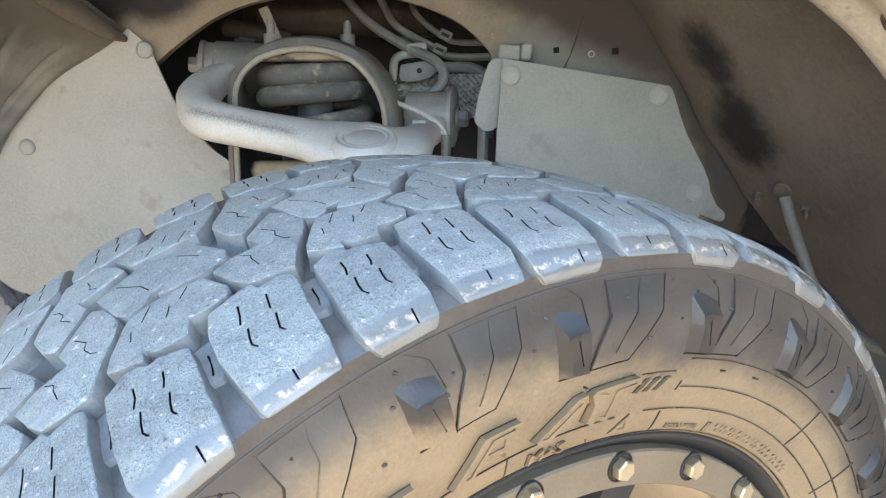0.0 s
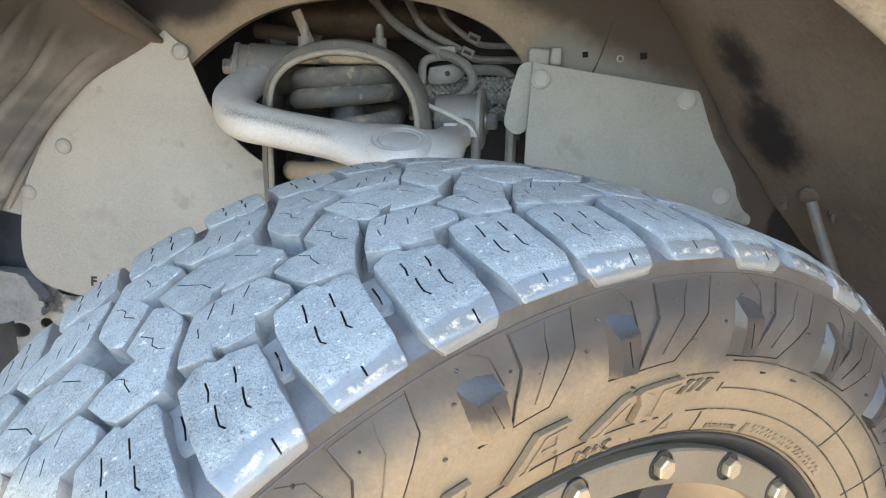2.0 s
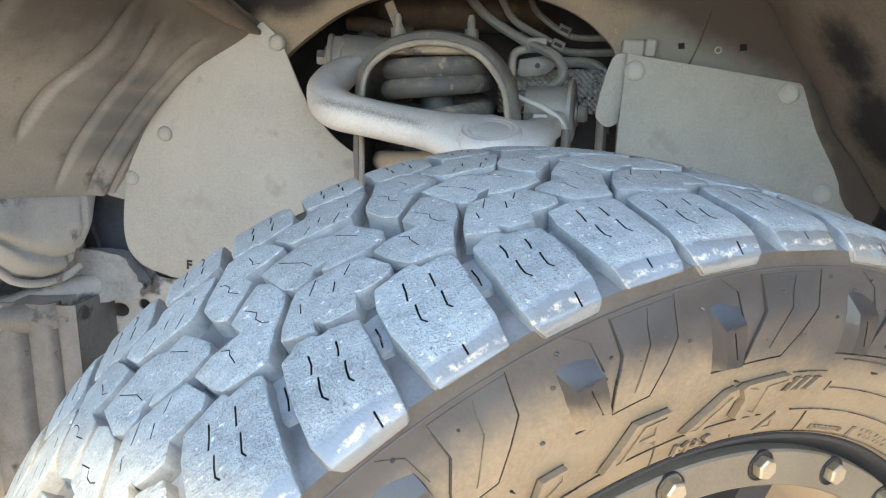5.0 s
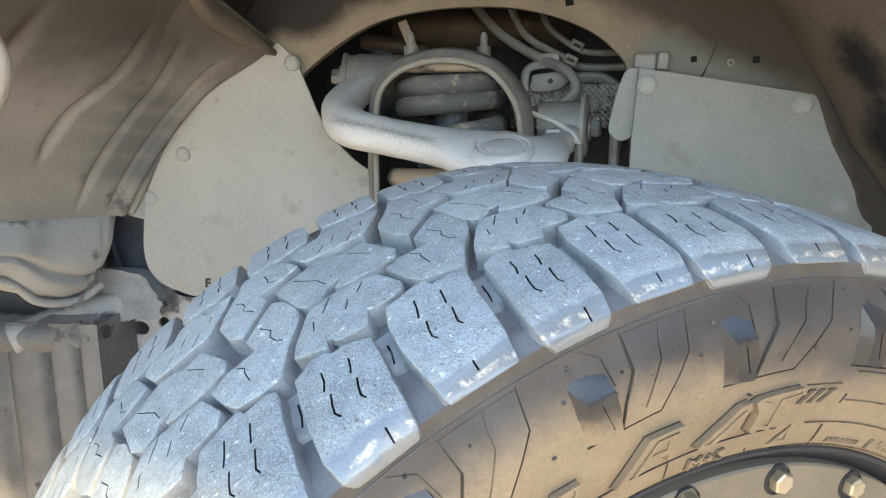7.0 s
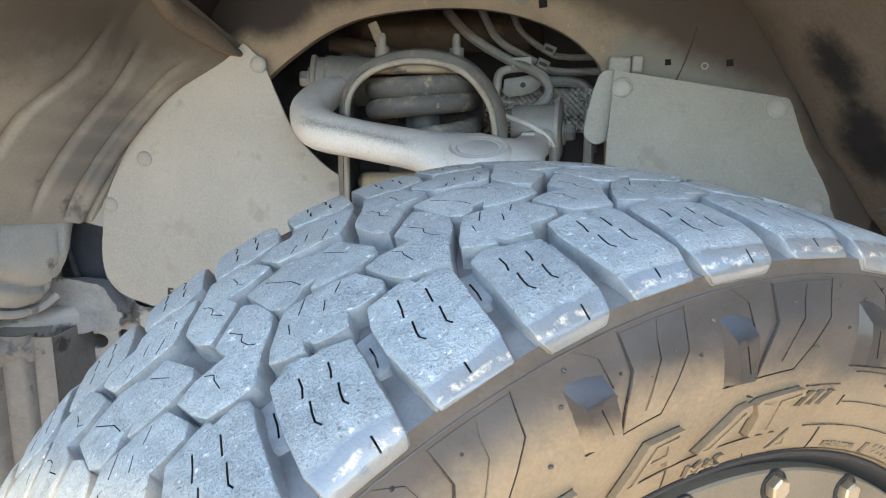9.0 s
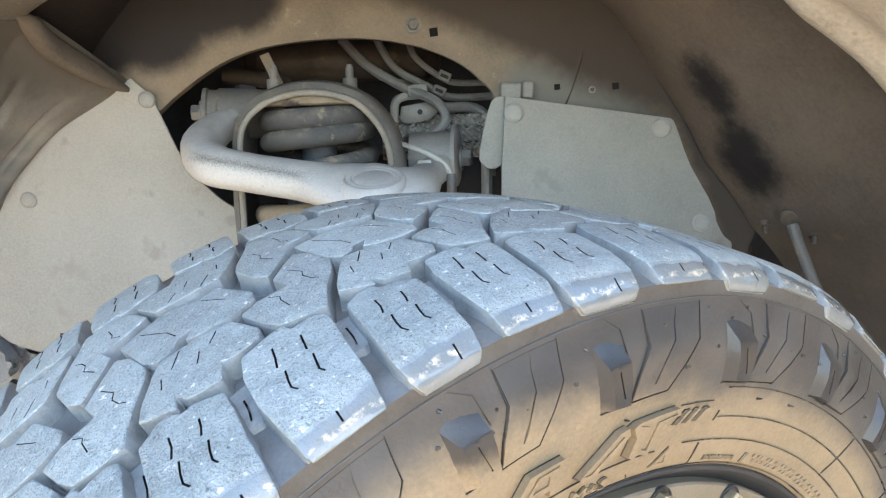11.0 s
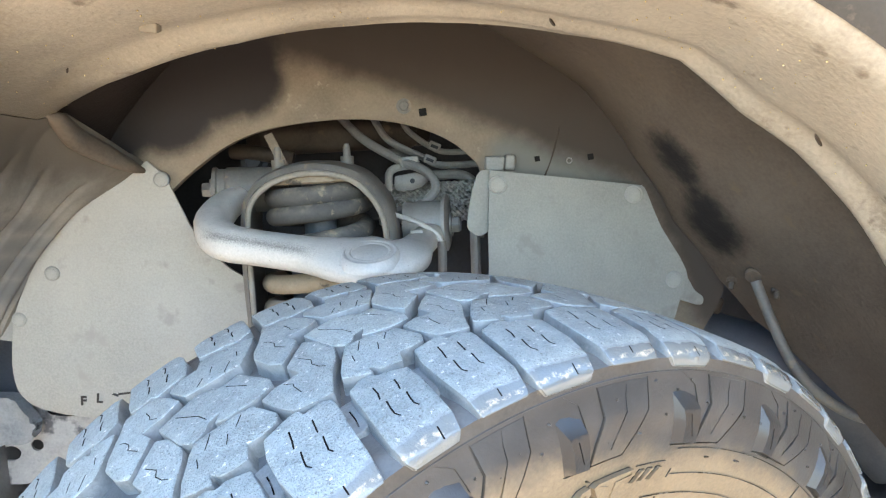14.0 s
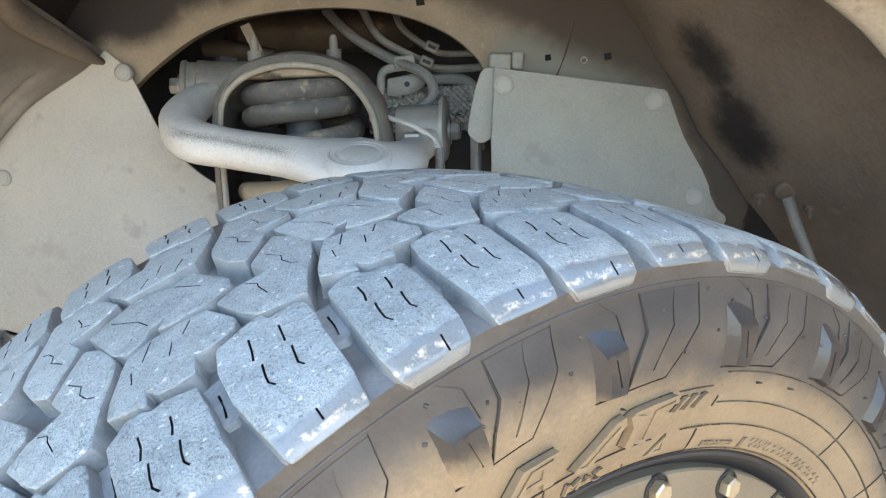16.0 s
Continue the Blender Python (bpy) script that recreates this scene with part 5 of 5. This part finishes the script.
hose([(-0.005, 0.972, 0.884), (0.030, 0.968, 0.884), (0.048, 0.962, 0.876), (0.055, 0.955, 0.858), (0.055, 0.95, 0.80)], 0.0068, M_PIPE, "coolant_hose", "thick grey hose bending down behind the flap", "hose")
hose([(-0.11, 1.02, 0.955), (-0.06, 1.02, 0.925), (-0.02, 1.01, 0.90)], 0.004, M_PIPE, "fluid_pipe", "thin grey pipe deep in the opening")
for x, z in ((0.003, 0.922), (-0.004, 0.905)):
    clip = thing("pipe_clip", "small grey plastic clip on the fluid pipes", "clip", group="pipe clips")
    part("clip_body", moved(box((-0.008, -0.006, -0.006), (0.008, 0.006, 0.006), 0.0015), Matrix.Translation((x, 0.972, z)) @ pose(0, 0, 0, 0, 25, 0)), M_PIPE, clip)
    # black block for the shade in the clip's slot
    part("clip_slot", moved(box((-0.005, -0.0075, -0.002), (0.005, -0.0055, 0.002), 0.0), Matrix.Translation((x, 0.972, z)) @ pose(0, 0, 0, 0, 25, 0)), M_BLACK, clip)

brk = thing("hose_bracket", "grey bent metal bracket with a round hole", "bracket")
part("frame_strip", bar([(-0.058, 0.925, 0.838), (-0.058, 0.925, 0.875), (-0.056, 0.925, 0.892), (-0.046, 0.925, 0.898), (-0.026, 0.925, 0.900)], [0.004] * 4, [0.005] * 4, 5, 12), M_PIPE, brk)
part("top_block", moved(box((-0.012, -0.01, -0.007), (0.012, 0.01, 0.007), 0.002), Matrix.Translation((-0.030, 0.928, 0.905)) @ pose(0, 0, 0, 0, -4, 0)), M_PIPE, brk)
part("tab", plate(smooth_outline([V((-0.050, 0.932, 0.887)), V((-0.005, 0.932, 0.893)), V((-0.004, 0.932, 0.884)), V((-0.018, 0.932, 0.870)), V((-0.050, 0.932, 0.868))], 3), 0.003), M_PIPE, brk)
# black disc on the tab paints the hole's shade
part("hole", moved(lathe([(0.0, 0.0006), (0.0032, 0.0006), (0.0032, -0.001)], 16), Matrix.Translation((-0.028, 0.9315, 0.880))), M_BLACK, brk, "round hole, its shade a dark disc")

# dimpled heat shield behind the bushing
rows = []
for i in range(151):
    x = -0.075 + 0.15 * i / 150
    rows.append([Vector((x, 0.955 + 0.0032 * math.sin(x * 900) * math.sin(z * 900) - 0.12 * max(0, z - 0.858), z)) for z in np.linspace(0.824, 0.876, 56)])
foil = thing("heat_shield", "dimpled grey metal heat shield behind the suspension", "heat shield")
part("foil", thicken(grid(rows), 0.001), M_FOIL, foil)
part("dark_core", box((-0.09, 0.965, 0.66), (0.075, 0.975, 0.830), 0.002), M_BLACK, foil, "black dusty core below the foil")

hose([(0.045, 0.875, 0.850), (0.045, 0.870, 0.82), (0.044, 0.868, 0.76), (0.044, 0.866, 0.66)], 0.0062, M_PIPE, "vertical_pipe", "grey vertical pipe beside the splash shield")
hose([(-0.219, 0.83, 0.83), (-0.219, 0.828, 0.79), (-0.219, 0.826, 0.74), (-0.218, 0.82, 0.64)], 0.0062, M_HOOP, "vertical_pipe", "grey vertical pipe below the control arm")
wire = hose([(-0.060, 0.83, 0.856), (-0.050, 0.81, 0.849), (-0.022, 0.80, 0.838), (-0.004, 0.798, 0.826), (0.003, 0.796, 0.812), (0.002, 0.79, 0.78)], 0.0027, M_WIRE, "sensor_wire", "pale grey wheel sensor wire over the arm", "wire", 8)
hose([(-0.030, 0.79, 0.824), (-0.015, 0.792, 0.823), (0.0, 0.795, 0.818)], 0.0024, M_WIRE, "sensor_wire", "short pale sensor wire beside a white clip", "wire", 8)
hose([(0.003, 0.797, 0.816), (0.003, 0.795, 0.80), (0.001, 0.79, 0.77), (0.0, 0.78, 0.73)], 0.0050, M_HOOP, "wire_sleeve", "tan dusty sleeve on the sensor wire", "wire", 10)
clip = thing("wire_clip", "small white plastic clip on the arm", "clip")
part("clip_body", moved(box((-0.007, -0.005, -0.005), (0.007, 0.005, 0.006), 0.0015), Matrix.Translation((-0.024, 0.785, 0.826))), M_PLUG, clip)

# dim parts of the engine bay
eng = thing("engine_part", "dark dusty engine casting deep in the opening", "engine")
part("casting", moved(box((-0.16, -0.05, -0.03), (0.10, 0.05, 0.03), 0.015), Matrix.Translation((-0.10, 1.08, 0.955))), M_CASTING, eng)
part("casting_rib", moved(lathe([(0.0, 0.11), (0.022, 0.11), (0.026, 0.10), (0.026, -0.10), (0.0, -0.10)], 24, (1, 0, 0)), Matrix.Translation((-0.13, 1.02, 0.948))), M_CASTING, eng)
part("bracket_strip", plate([V((-0.200, 0.872, 0.945)), V((-0.190, 0.872, 0.949)), V((-0.172, 0.872, 0.905)), V((-0.182, 0.872, 0.902))], 0.003, 0.0008), M_APRON, eng, "tan slotted strip")
pump = thing("steering_part", "dark grey round steering part beside the bushing", "engine")
part("housing", moved(lathe([(0.0, 0.012), (0.010, 0.012), (0.012, 0.004), (0.018, 0.002), (0.020, -0.03), (0.0, -0.03)], 28, (0, -1, 0.2)), Matrix.Translation((-0.232, 0.96, 0.915))), M_BLACK, pump)
part("rod", tube([(-0.26, 0.96, 0.93), (-0.22, 0.95, 0.925), (-0.18, 0.95, 0.915)], 0.010, 5, 12), M_CASTING, pump)

# fixings on the apron
fix = thing("apron_bolt", "dusty hexagon bolt on the apron", "bolt")
part("bolt_head", moved(hexagon(0.0058, 0.006, (0, -1, 0), 0.0088), Matrix.Translation((-0.031, 0.8375, 0.969))), M_HOOP, fix, smooth=False)
# dark plates on the apron paint the shade inside its holes
for x, z, w in ((-0.010, 0.961, 0.0042), (0.119, 0.901, 0.0030), (0.181, 0.900, 0.0034)):
    ob = part("square_hole", moved(box((-w, -0.0015, -w), (w, 0.001, w), 0.0), Matrix.Translation((x, 0.8375, z)) @ pose(0, 0, 0, 0, -6, 0)), M_SIPE)
    tagged(ob, "small square hole in the tan apron, its shade a dark plate", "hole", group="holes in the apron")
ob = part("ring_fixing", moved(lathe([(0.0022, 0.001), (0.0030, 0.0022), (0.0036, 0.0022), (0.0039, -0.001)], 18), Matrix.Translation((0.156, 0.837, 0.897))), M_PIPE)
tagged(ob, "small grey ring fixing in the apron", "fixing")
ob = part("seam", tube([(0.126, 0.8375, 0.878), (0.135, 0.8375, 0.899), (0.142, 0.8370, 0.921), (0.146, 0.8365, 0.936)], 0.0013, 6, 6), M_CASTING)
tagged(ob, "dark seam between two apron sheets", "seam", kind="structure")
ob = part("embossed_disc", moved(lathe([(0.0, 0.0012), (0.009, 0.0012), (0.0108, -0.001)], 28), Matrix.Translation((0.119, 0.838, 0.922))), M_APRON)
tagged(ob, "round embossed disc in the apron", "fixing")
tab = thing("apron_tab", "grey folded tab at the top of the flap", "bracket")
part("tab_body", moved(box((-0.0125, -0.006, -0.009), (0.010, 0.006, 0.008), 0.003), Matrix.Translation((0.070, 0.828, 0.8985)) @ pose(0, 0, 0, 0, 4, 0)), M_SHIELD, tab)
part("tab_ear", moved(box((-0.006, -0.005, -0.007), (0.006, 0.005, 0.011), 0.003), Matrix.Translation((0.0865, 0.830, 0.897)) @ pose(0, 0, 0, 0, 4, 0)), M_SHIELD, tab)

# ---- writing on the shield ----
def word(text, at, size, turn=0.0):
    cu = bpy.data.curves.new("writing", "FONT")
    cu.body, cu.size, cu.extrude = text, size, 0.0002
    cu.offset = 0.0006
    ob = new("letter", cu)
    me = bpy.data.meshes.new_from_object(ob.evaluated_get(bpy.context.evaluated_depsgraph_get()))
    bpy.data.objects.remove(ob)
    me.materials.append(M_LETTER)
    ob = new("letter", me)
    ob.parent = left_shield
    ob.matrix_local = Matrix.Translation(at) @ pose(0, 0, 0, 90, turn, 0)
    return ob


word("F", (-0.4425, 0.8530, 0.636), 0.0155, 5)
word("L", (-0.4235, 0.8530, 0.638), 0.0155, 8)
part("arrow", plate([V((-0.404, 0.8532, 0.6465)), V((-0.396, 0.857, 0.650)), V((-0.396, 0.8532, 0.6475)), V((-0.372, 0.8532, 0.649)), V((-0.372, 0.8532, 0.6465)), V((-0.396, 0.8532, 0.645)), V((-0.397, 0.8532, 0.643))], 0.0004, 0), M_LETTER, left_shield, "black arrow mark")
part("shield_tab", plate(smooth_outline([V((0.262, 0.823, 0.762)), V((0.284, 0.823, 0.758)), V((0.297, 0.826, 0.738)), V((0.309, 0.832, 0.728)), V((0.307, 0.832, 0.719)), V((0.294, 0.826, 0.722)), V((0.268, 0.823, 0.735))], 3), 0.003), M_SHIELD, right_shield, "curled lower tab of the shield")

# ---- rod and parts behind the tyre ----
rod = thing("support_rod", "grey metal support rod bolted to the wheel arch", "rod")
part("rod_tube", tube([(0.342, 0.764, 0.757), (0.348, 0.757, 0.734), (0.355, 0.750, 0.711), (0.363, 0.745, 0.688), (0.373, 0.740, 0.666), (0.394, 0.738, 0.639), (0.426, 0.740, 0.614), (0.460, 0.745, 0.598)], 0.0058, 8, 14), M_HOOP, rod)
part("rod_flange", moved(lathe([(0.0, 0.002), (0.009, 0.002), (0.0105, 0.0), (0.0105, -0.003)], 20, (-0.4, -0.6, -0.5)), Matrix.Translation((0.3415, 0.768, 0.762))), M_DARK, rod)
for x, y, z in ((0.324, 0.786, 0.757), (0.364, 0.762, 0.748)):
    part("stud", moved(lathe([(0.0, 0.014), (0.0026, 0.013), (0.003, 0.005), (0.0055, 0.005), (0.0055, 0.0), (0.0, 0.0)], 10, (-0.2, -0.5, -0.8)), Matrix.Translation((x, y, z))), M_DARK, rod, "brown dusty stud and nut", smooth=False)
boot = thing("steering_boot", "dark blue-grey rubber boot behind the tyre", "boot")
part("boot_body", tube([(0.30, 0.99, 0.68), (0.38, 0.97, 0.64), (0.46, 0.95, 0.60), (0.54, 0.93, 0.545), (0.60, 0.91, 0.48)], [0.03, 0.034, 0.05, 0.045, 0.05], 8, 20), M_BOOT, boot)
part("boot_clamp", tube([(0.44, 0.90, 0.60), (0.50, 0.87, 0.565), (0.56, 0.86, 0.545), (0.60, 0.86, 0.54)], 0.006, 6, 10), M_HOOP, boot)
part("mount", moved(box((-0.020, -0.012, -0.011), (0.020, 0.012, 0.011), 0.004), Matrix.Translation((0.335, 0.90, 0.708)) @ pose(0, 0, 0, 0, 20, 0)), M_CASTING, boot, "brown dusty mount")

# ---- parts ahead of the wheel, below the liner ----
foot = thing("liner_foot", "bulging pale grey plastic foot of the wheel liner", "liner")
rows = []
for k in range(61):
    v = 0.10 + 0.80 * k / 60
    y = 0.465 + v * 0.405
    low = table(v, [0.1, 0.53, 0.64, 0.74, 0.82, 0.88, 0.90], [-63.5, -68.2, -71.7, -73.1, -73.0, -71.5, -70.8])
    side = max(0.0, (v - 0.80) / 0.10)
    row = []
    for i in range(41):
        s = i / 40
        d = -61.5 + (low + 61.5) * min(1.0, s / 0.86)
        bulge = 0.021 * math.sin(min(1.0, s / 0.9) * math.pi * 0.93) ** 0.6 if s < 0.9 else 0.021 * math.sin(math.pi * 0.93) ** 0.6
        crease = 0.007 * math.exp(-((s - table(v, [0.5, 0.7, 0.85], [0.50, 0.60, 0.70])) / 0.05) ** 2)
        fold = 0.006 * math.exp(-((v - 0.815 - 0.02 * s) / 0.010) ** 2) * min(1, s * 5)
        r = liner_r(v) - bulge + crease + fold + 0.030 * side ** 2 * (0.4 + 0.6 * s)
        if s > 0.86:
            w = (s - 0.86) / 0.14
            r += 0.055 * w
            d -= 1.6 * math.sin(w * math.pi / 2) - 0.6 * w
        row.append(arch(y, r + 0.003 * noise.noise(Vector((v * 7, s * 4, 2))), d))
    rows.append(row)
part("foot_shell", thicken(grid(rows), 0.003), M_FOOT, foot)
lip_path = []
for v, low in ((0.30, -65.9), (0.53, -68.6), (0.64, -72.1), (0.74, -73.5), (0.82, -73.4), (0.875, -72.2)):
    lip_path.append(arch(0.465 + v * 0.405, liner_r(v) - 0.010, low - 0.4))
part("foot_lip", tube(lip_path, 0.0045, 6, 12), M_FOOT, foot, "rolled lower lip of the liner foot")
gap = part("dark_gap_panel", plate([V((-0.64, 0.915, 0.76)), V((-0.48, 0.905, 0.76)), V((-0.48, 0.905, 0.60)), V((-0.64, 0.915, 0.60))], 0.004, 0.001), M_BOOT)
tagged(gap, "dark blue-grey panel in the gap beside the shield", "panel", kind="structure")
edge = part("gap_edge", tube([(-0.588, 0.895, 0.715), (-0.583, 0.893, 0.68), (-0.572, 0.892, 0.638)], 0.004, 6, 10), M_BLACK)
tagged(edge, "black edge strip beside the dark gap panel", "strip")


def slab(pts, y, thick, holes=(), rough=0.003, seed=1):
    """A lumpy cast plate cut to an outline in x and z, with round holes through it."""
    out = ccw([Vector((p.x, p.z)) for p in spline([V((x, 0, z)) for x, z in pts] + [V((pts[0][0], 0, pts[0][1]))], 4)[:-1]])
    coords, faces = list(out), [list(range(len(out)))]
    for x, z, rx, rz in holes:
        faces.append(list(range(len(coords), len(coords) + 18)))
        coords += [Vector((x + rx * math.cos(a), z + rz * math.sin(a))) for a in np.linspace(0, 2 * math.pi, 18, endpoint=False)]
    xs, zs = [p.x for p in out], [p.y for p in out]
    for x in np.arange(min(xs), max(xs), 0.006):
        for z in np.arange(min(zs), max(zs), 0.006):
            if all(math.hypot((x - hx) / (rx + 0.004), (z - hz) / (rz + 0.004)) > 1 for hx, hz, rx, rz in holes):
                coords.append(Vector((x, z)))
    vco, _, fcs, _, _, orig = delaunay_2d_cdt(coords, [], faces, 1, 1e-5)
    bm = bmesh.new()
    vs = {}
    for f, ids in zip(fcs, orig):
        if 0 not in ids or len(ids) > 1:
            continue
        for i in f:
            if i not in vs:
                p = vco[i]
                vs[i] = bm.verts.new((p.x, y + rough * noise.noise(Vector((p.x * 45, p.y * 45, seed))) + rough * 0.6 * noise.noise(Vector((p.x * 120, p.y * 120, seed))), p.y))
        bm.faces.new([vs[i] for i in f])
    return thicken(bm, thick)


back = part("liner_back", plate([V((-0.90, 0.862, 0.72)), V((-0.592, 0.885, 0.70)), V((-0.592, 0.885, 0.56)), V((-0.90, 0.862, 0.54))], 0.004, 0.001), M_DUCT)
tagged(back, "grey dusty plastic panel behind the liner foot", "panel", kind="structure")
rail = thing("frame_rail", "dusty pale metal frame end with two round holes", "frame")
part("rail_plate", slab([(-0.600, 0.636), (-0.56, 0.640), (-0.526, 0.640), (-0.505, 0.626), (-0.488, 0.612), (-0.40, 0.612), (-0.30, 0.608), (-0.30, 0.53), (-0.45, 0.53), (-0.57, 0.527), (-0.605, 0.55)], 0.893, 0.004,
                        [(-0.553, 0.567, 0.0125, 0.0095), (-0.519, 0.576, 0.0078, 0.0075)], 0.0005), M_FRAME, rail)
# black plate behind the holes paints the shade in the hollow
part("rail_back", plate([V((-0.64, 0.955, 0.66)), V((-0.28, 0.955, 0.66)), V((-0.28, 0.955, 0.45)), V((-0.64, 0.955, 0.45))], 0.004, 0.001), M_BLACK, rail, "black plate for the shade in the frame's hollow")
part("cast_bracket", slab([(-0.606, 0.630), (-0.594, 0.648), (-0.56, 0.653), (-0.525, 0.649), (-0.510, 0.632), (-0.502, 0.612), (-0.507, 0.596), (-0.530, 0.589), (-0.560, 0.590), (-0.585, 0.598), (-0.604, 0.610)], 0.874, 0.018, (), 0.004, 4), M_CAST, rail, "blue-grey lumpy cast bracket")
part("beam", bar([(-0.67, 0.800, 0.578), (-0.625, 0.828, 0.593), (-0.590, 0.846, 0.603), (-0.566, 0.864, 0.609), (-0.545, 0.882, 0.614)], [0.018, 0.018, 0.017, 0.015, 0.010], [0.019, 0.018, 0.017, 0.015, 0.011], 6, 16), M_FRAME, rail, "pale dusty slanting beam")
part("lower_web", bar([(-0.600, 0.868, 0.600), (-0.594, 0.872, 0.575), (-0.586, 0.876, 0.54), (-0.574, 0.880, 0.48), (-0.565, 0.882, 0.42)], [0.010, 0.012, 0.012, 0.010, 0.010], [0.010] * 5, 6, 12), M_FRAME, rail, "pale web running down")

duct = thing("air_duct", "grey dusty plastic duct with upright flutes", "duct")
rows = []
for i in range(121):
    u = i / 120
    x = -0.80 + 0.242 * u
    # wide pale ribs with narrow dark valleys between them
    valley = sum(math.exp(-((x - c) / w) ** 2) for c, w in ((-0.5865, 0.005), (-0.628, 0.007), (-0.690, 0.012), (-0.745, 0.010)))
    rows.append([Vector((x + 0.006 * (0.6 - z) * (1 if u > 0.8 else 0), 0.800 + 0.018 * valley + 0.05 * max(0, u - 0.94) / 0.06 * max(0, u - 0.94), z)) for z in np.linspace(0.20, 0.600, 16)])
part("duct_shell", thicken(grid(rows), 0.003), M_DUCT, duct)
rows = []
for i in range(41):
    x = -0.80 + 0.225 * i / 40
    end = max(0.0, (i - 32) / 8)
    rows.append([Vector((x, 0.802 - 0.030 * math.sin(q * math.pi * 0.8) * (1 - end ** 2) + 0.03 * q, 0.560 + 0.012 * end + (0.046 - 0.014 * end) * q + 0.002 * noise.noise(Vector((x * 12, q * 2, 5))))) for q in np.linspace(0, 1, 12)])
part("duct_cover", thicken(grid(rows), 0.003), M_DUCT, duct, "rounded pale cover over the flutes")
part("duct_side", plate([V((-0.559, 0.803, 0.20)), V((-0.559, 0.803, 0.598)), V((-0.559, 0.96, 0.598)), V((-0.559, 0.96, 0.20))], 0.003, 0.001, (-1, 0, 0)), M_DUCT, duct)

# ---- small things on the arch flange ----
clip = thing("flange_clip", "small tan metal clip under the fender flange", "clip")
part("clip_body", moved(box((-0.007, -0.006, -0.004), (0.007, 0.006, 0.004), 0.0015), Matrix.Translation((-0.214, 0.552, 1.022)) @ pose(0, 0, 0, 15, 8, 0)), M_APRON, clip)
rng = random.Random(11)
# flat dark discs paint the shade inside the drain slots
for d, y, w in ((-9, 0.60, 0.012), (20.5, 0.528, 0.010), (35.5, 0.53, 0.006), (39.5, 0.53, 0.006), (42.5, 0.50, 0.012), (-22, 0.60, 0.007), (48, 0.53, 0.005), (53, 0.53, 0.006)):
    r = table(d, EDGE_DEG, EDGE_R)
    yi = table(d, EDGE_DEG, EDGE_Y)
    q = max(0.0, (yi - 0.006 - y) / (yi - 0.397))
    rr = r + (0.566 - r) * q ** 1.4
    t = arch(y, rr, d + 0.5) - arch(y, rr, d - 0.5)
    m = Matrix.Translation(arch(y, rr - 0.0005, d)) @ Vector((0, 0, 1)).rotation_difference(Vector((-math.sin(radians(d)), -0.2, -math.cos(radians(d))))).to_matrix().to_4x4()
    ob = part("drain_slot", moved(lathe([(0.0, 0.0004), (0.5, 0.0004), (0.6, -0.0006)], 20, (0, 0, 1)), m @ Matrix.Diagonal((w, w * 0.24, 1, 1))), M_CASTING)
    tagged(ob, "small drain slot in the dusty flange, its shade a dark disc", "slot", group="drain slots in the flange")

# gold sand grains caught on the flange, added to give its glints
rng = random.Random(23)
bm = bmesh.new()
for k in range(230):
    d = rng.choice((rng.uniform(-30, 0), rng.uniform(-5, 60), rng.uniform(25, 60)))
    r, yi = table(d, EDGE_DEG, EDGE_R), table(d, EDGE_DEG, EDGE_Y)
    q = rng.uniform(0.02, 0.95) ** 1.3
    size = rng.uniform(0.0003, 0.0008)
    at = arch(yi - 0.006 + (0.397 - yi) * q, r + (0.566 - r) * q ** 1.4 - 0.0007, d)
    made = bmesh.ops.create_icosphere(bm, subdivisions=1, radius=size)["verts"]
    bmesh.ops.translate(bm, vec=at, verts=made)
tagged(part("sand_grains", bm, M_GRAIN, smooth=False), "pale golden sand grains stuck to the dusty fender flange", "sand", kind="stuff")
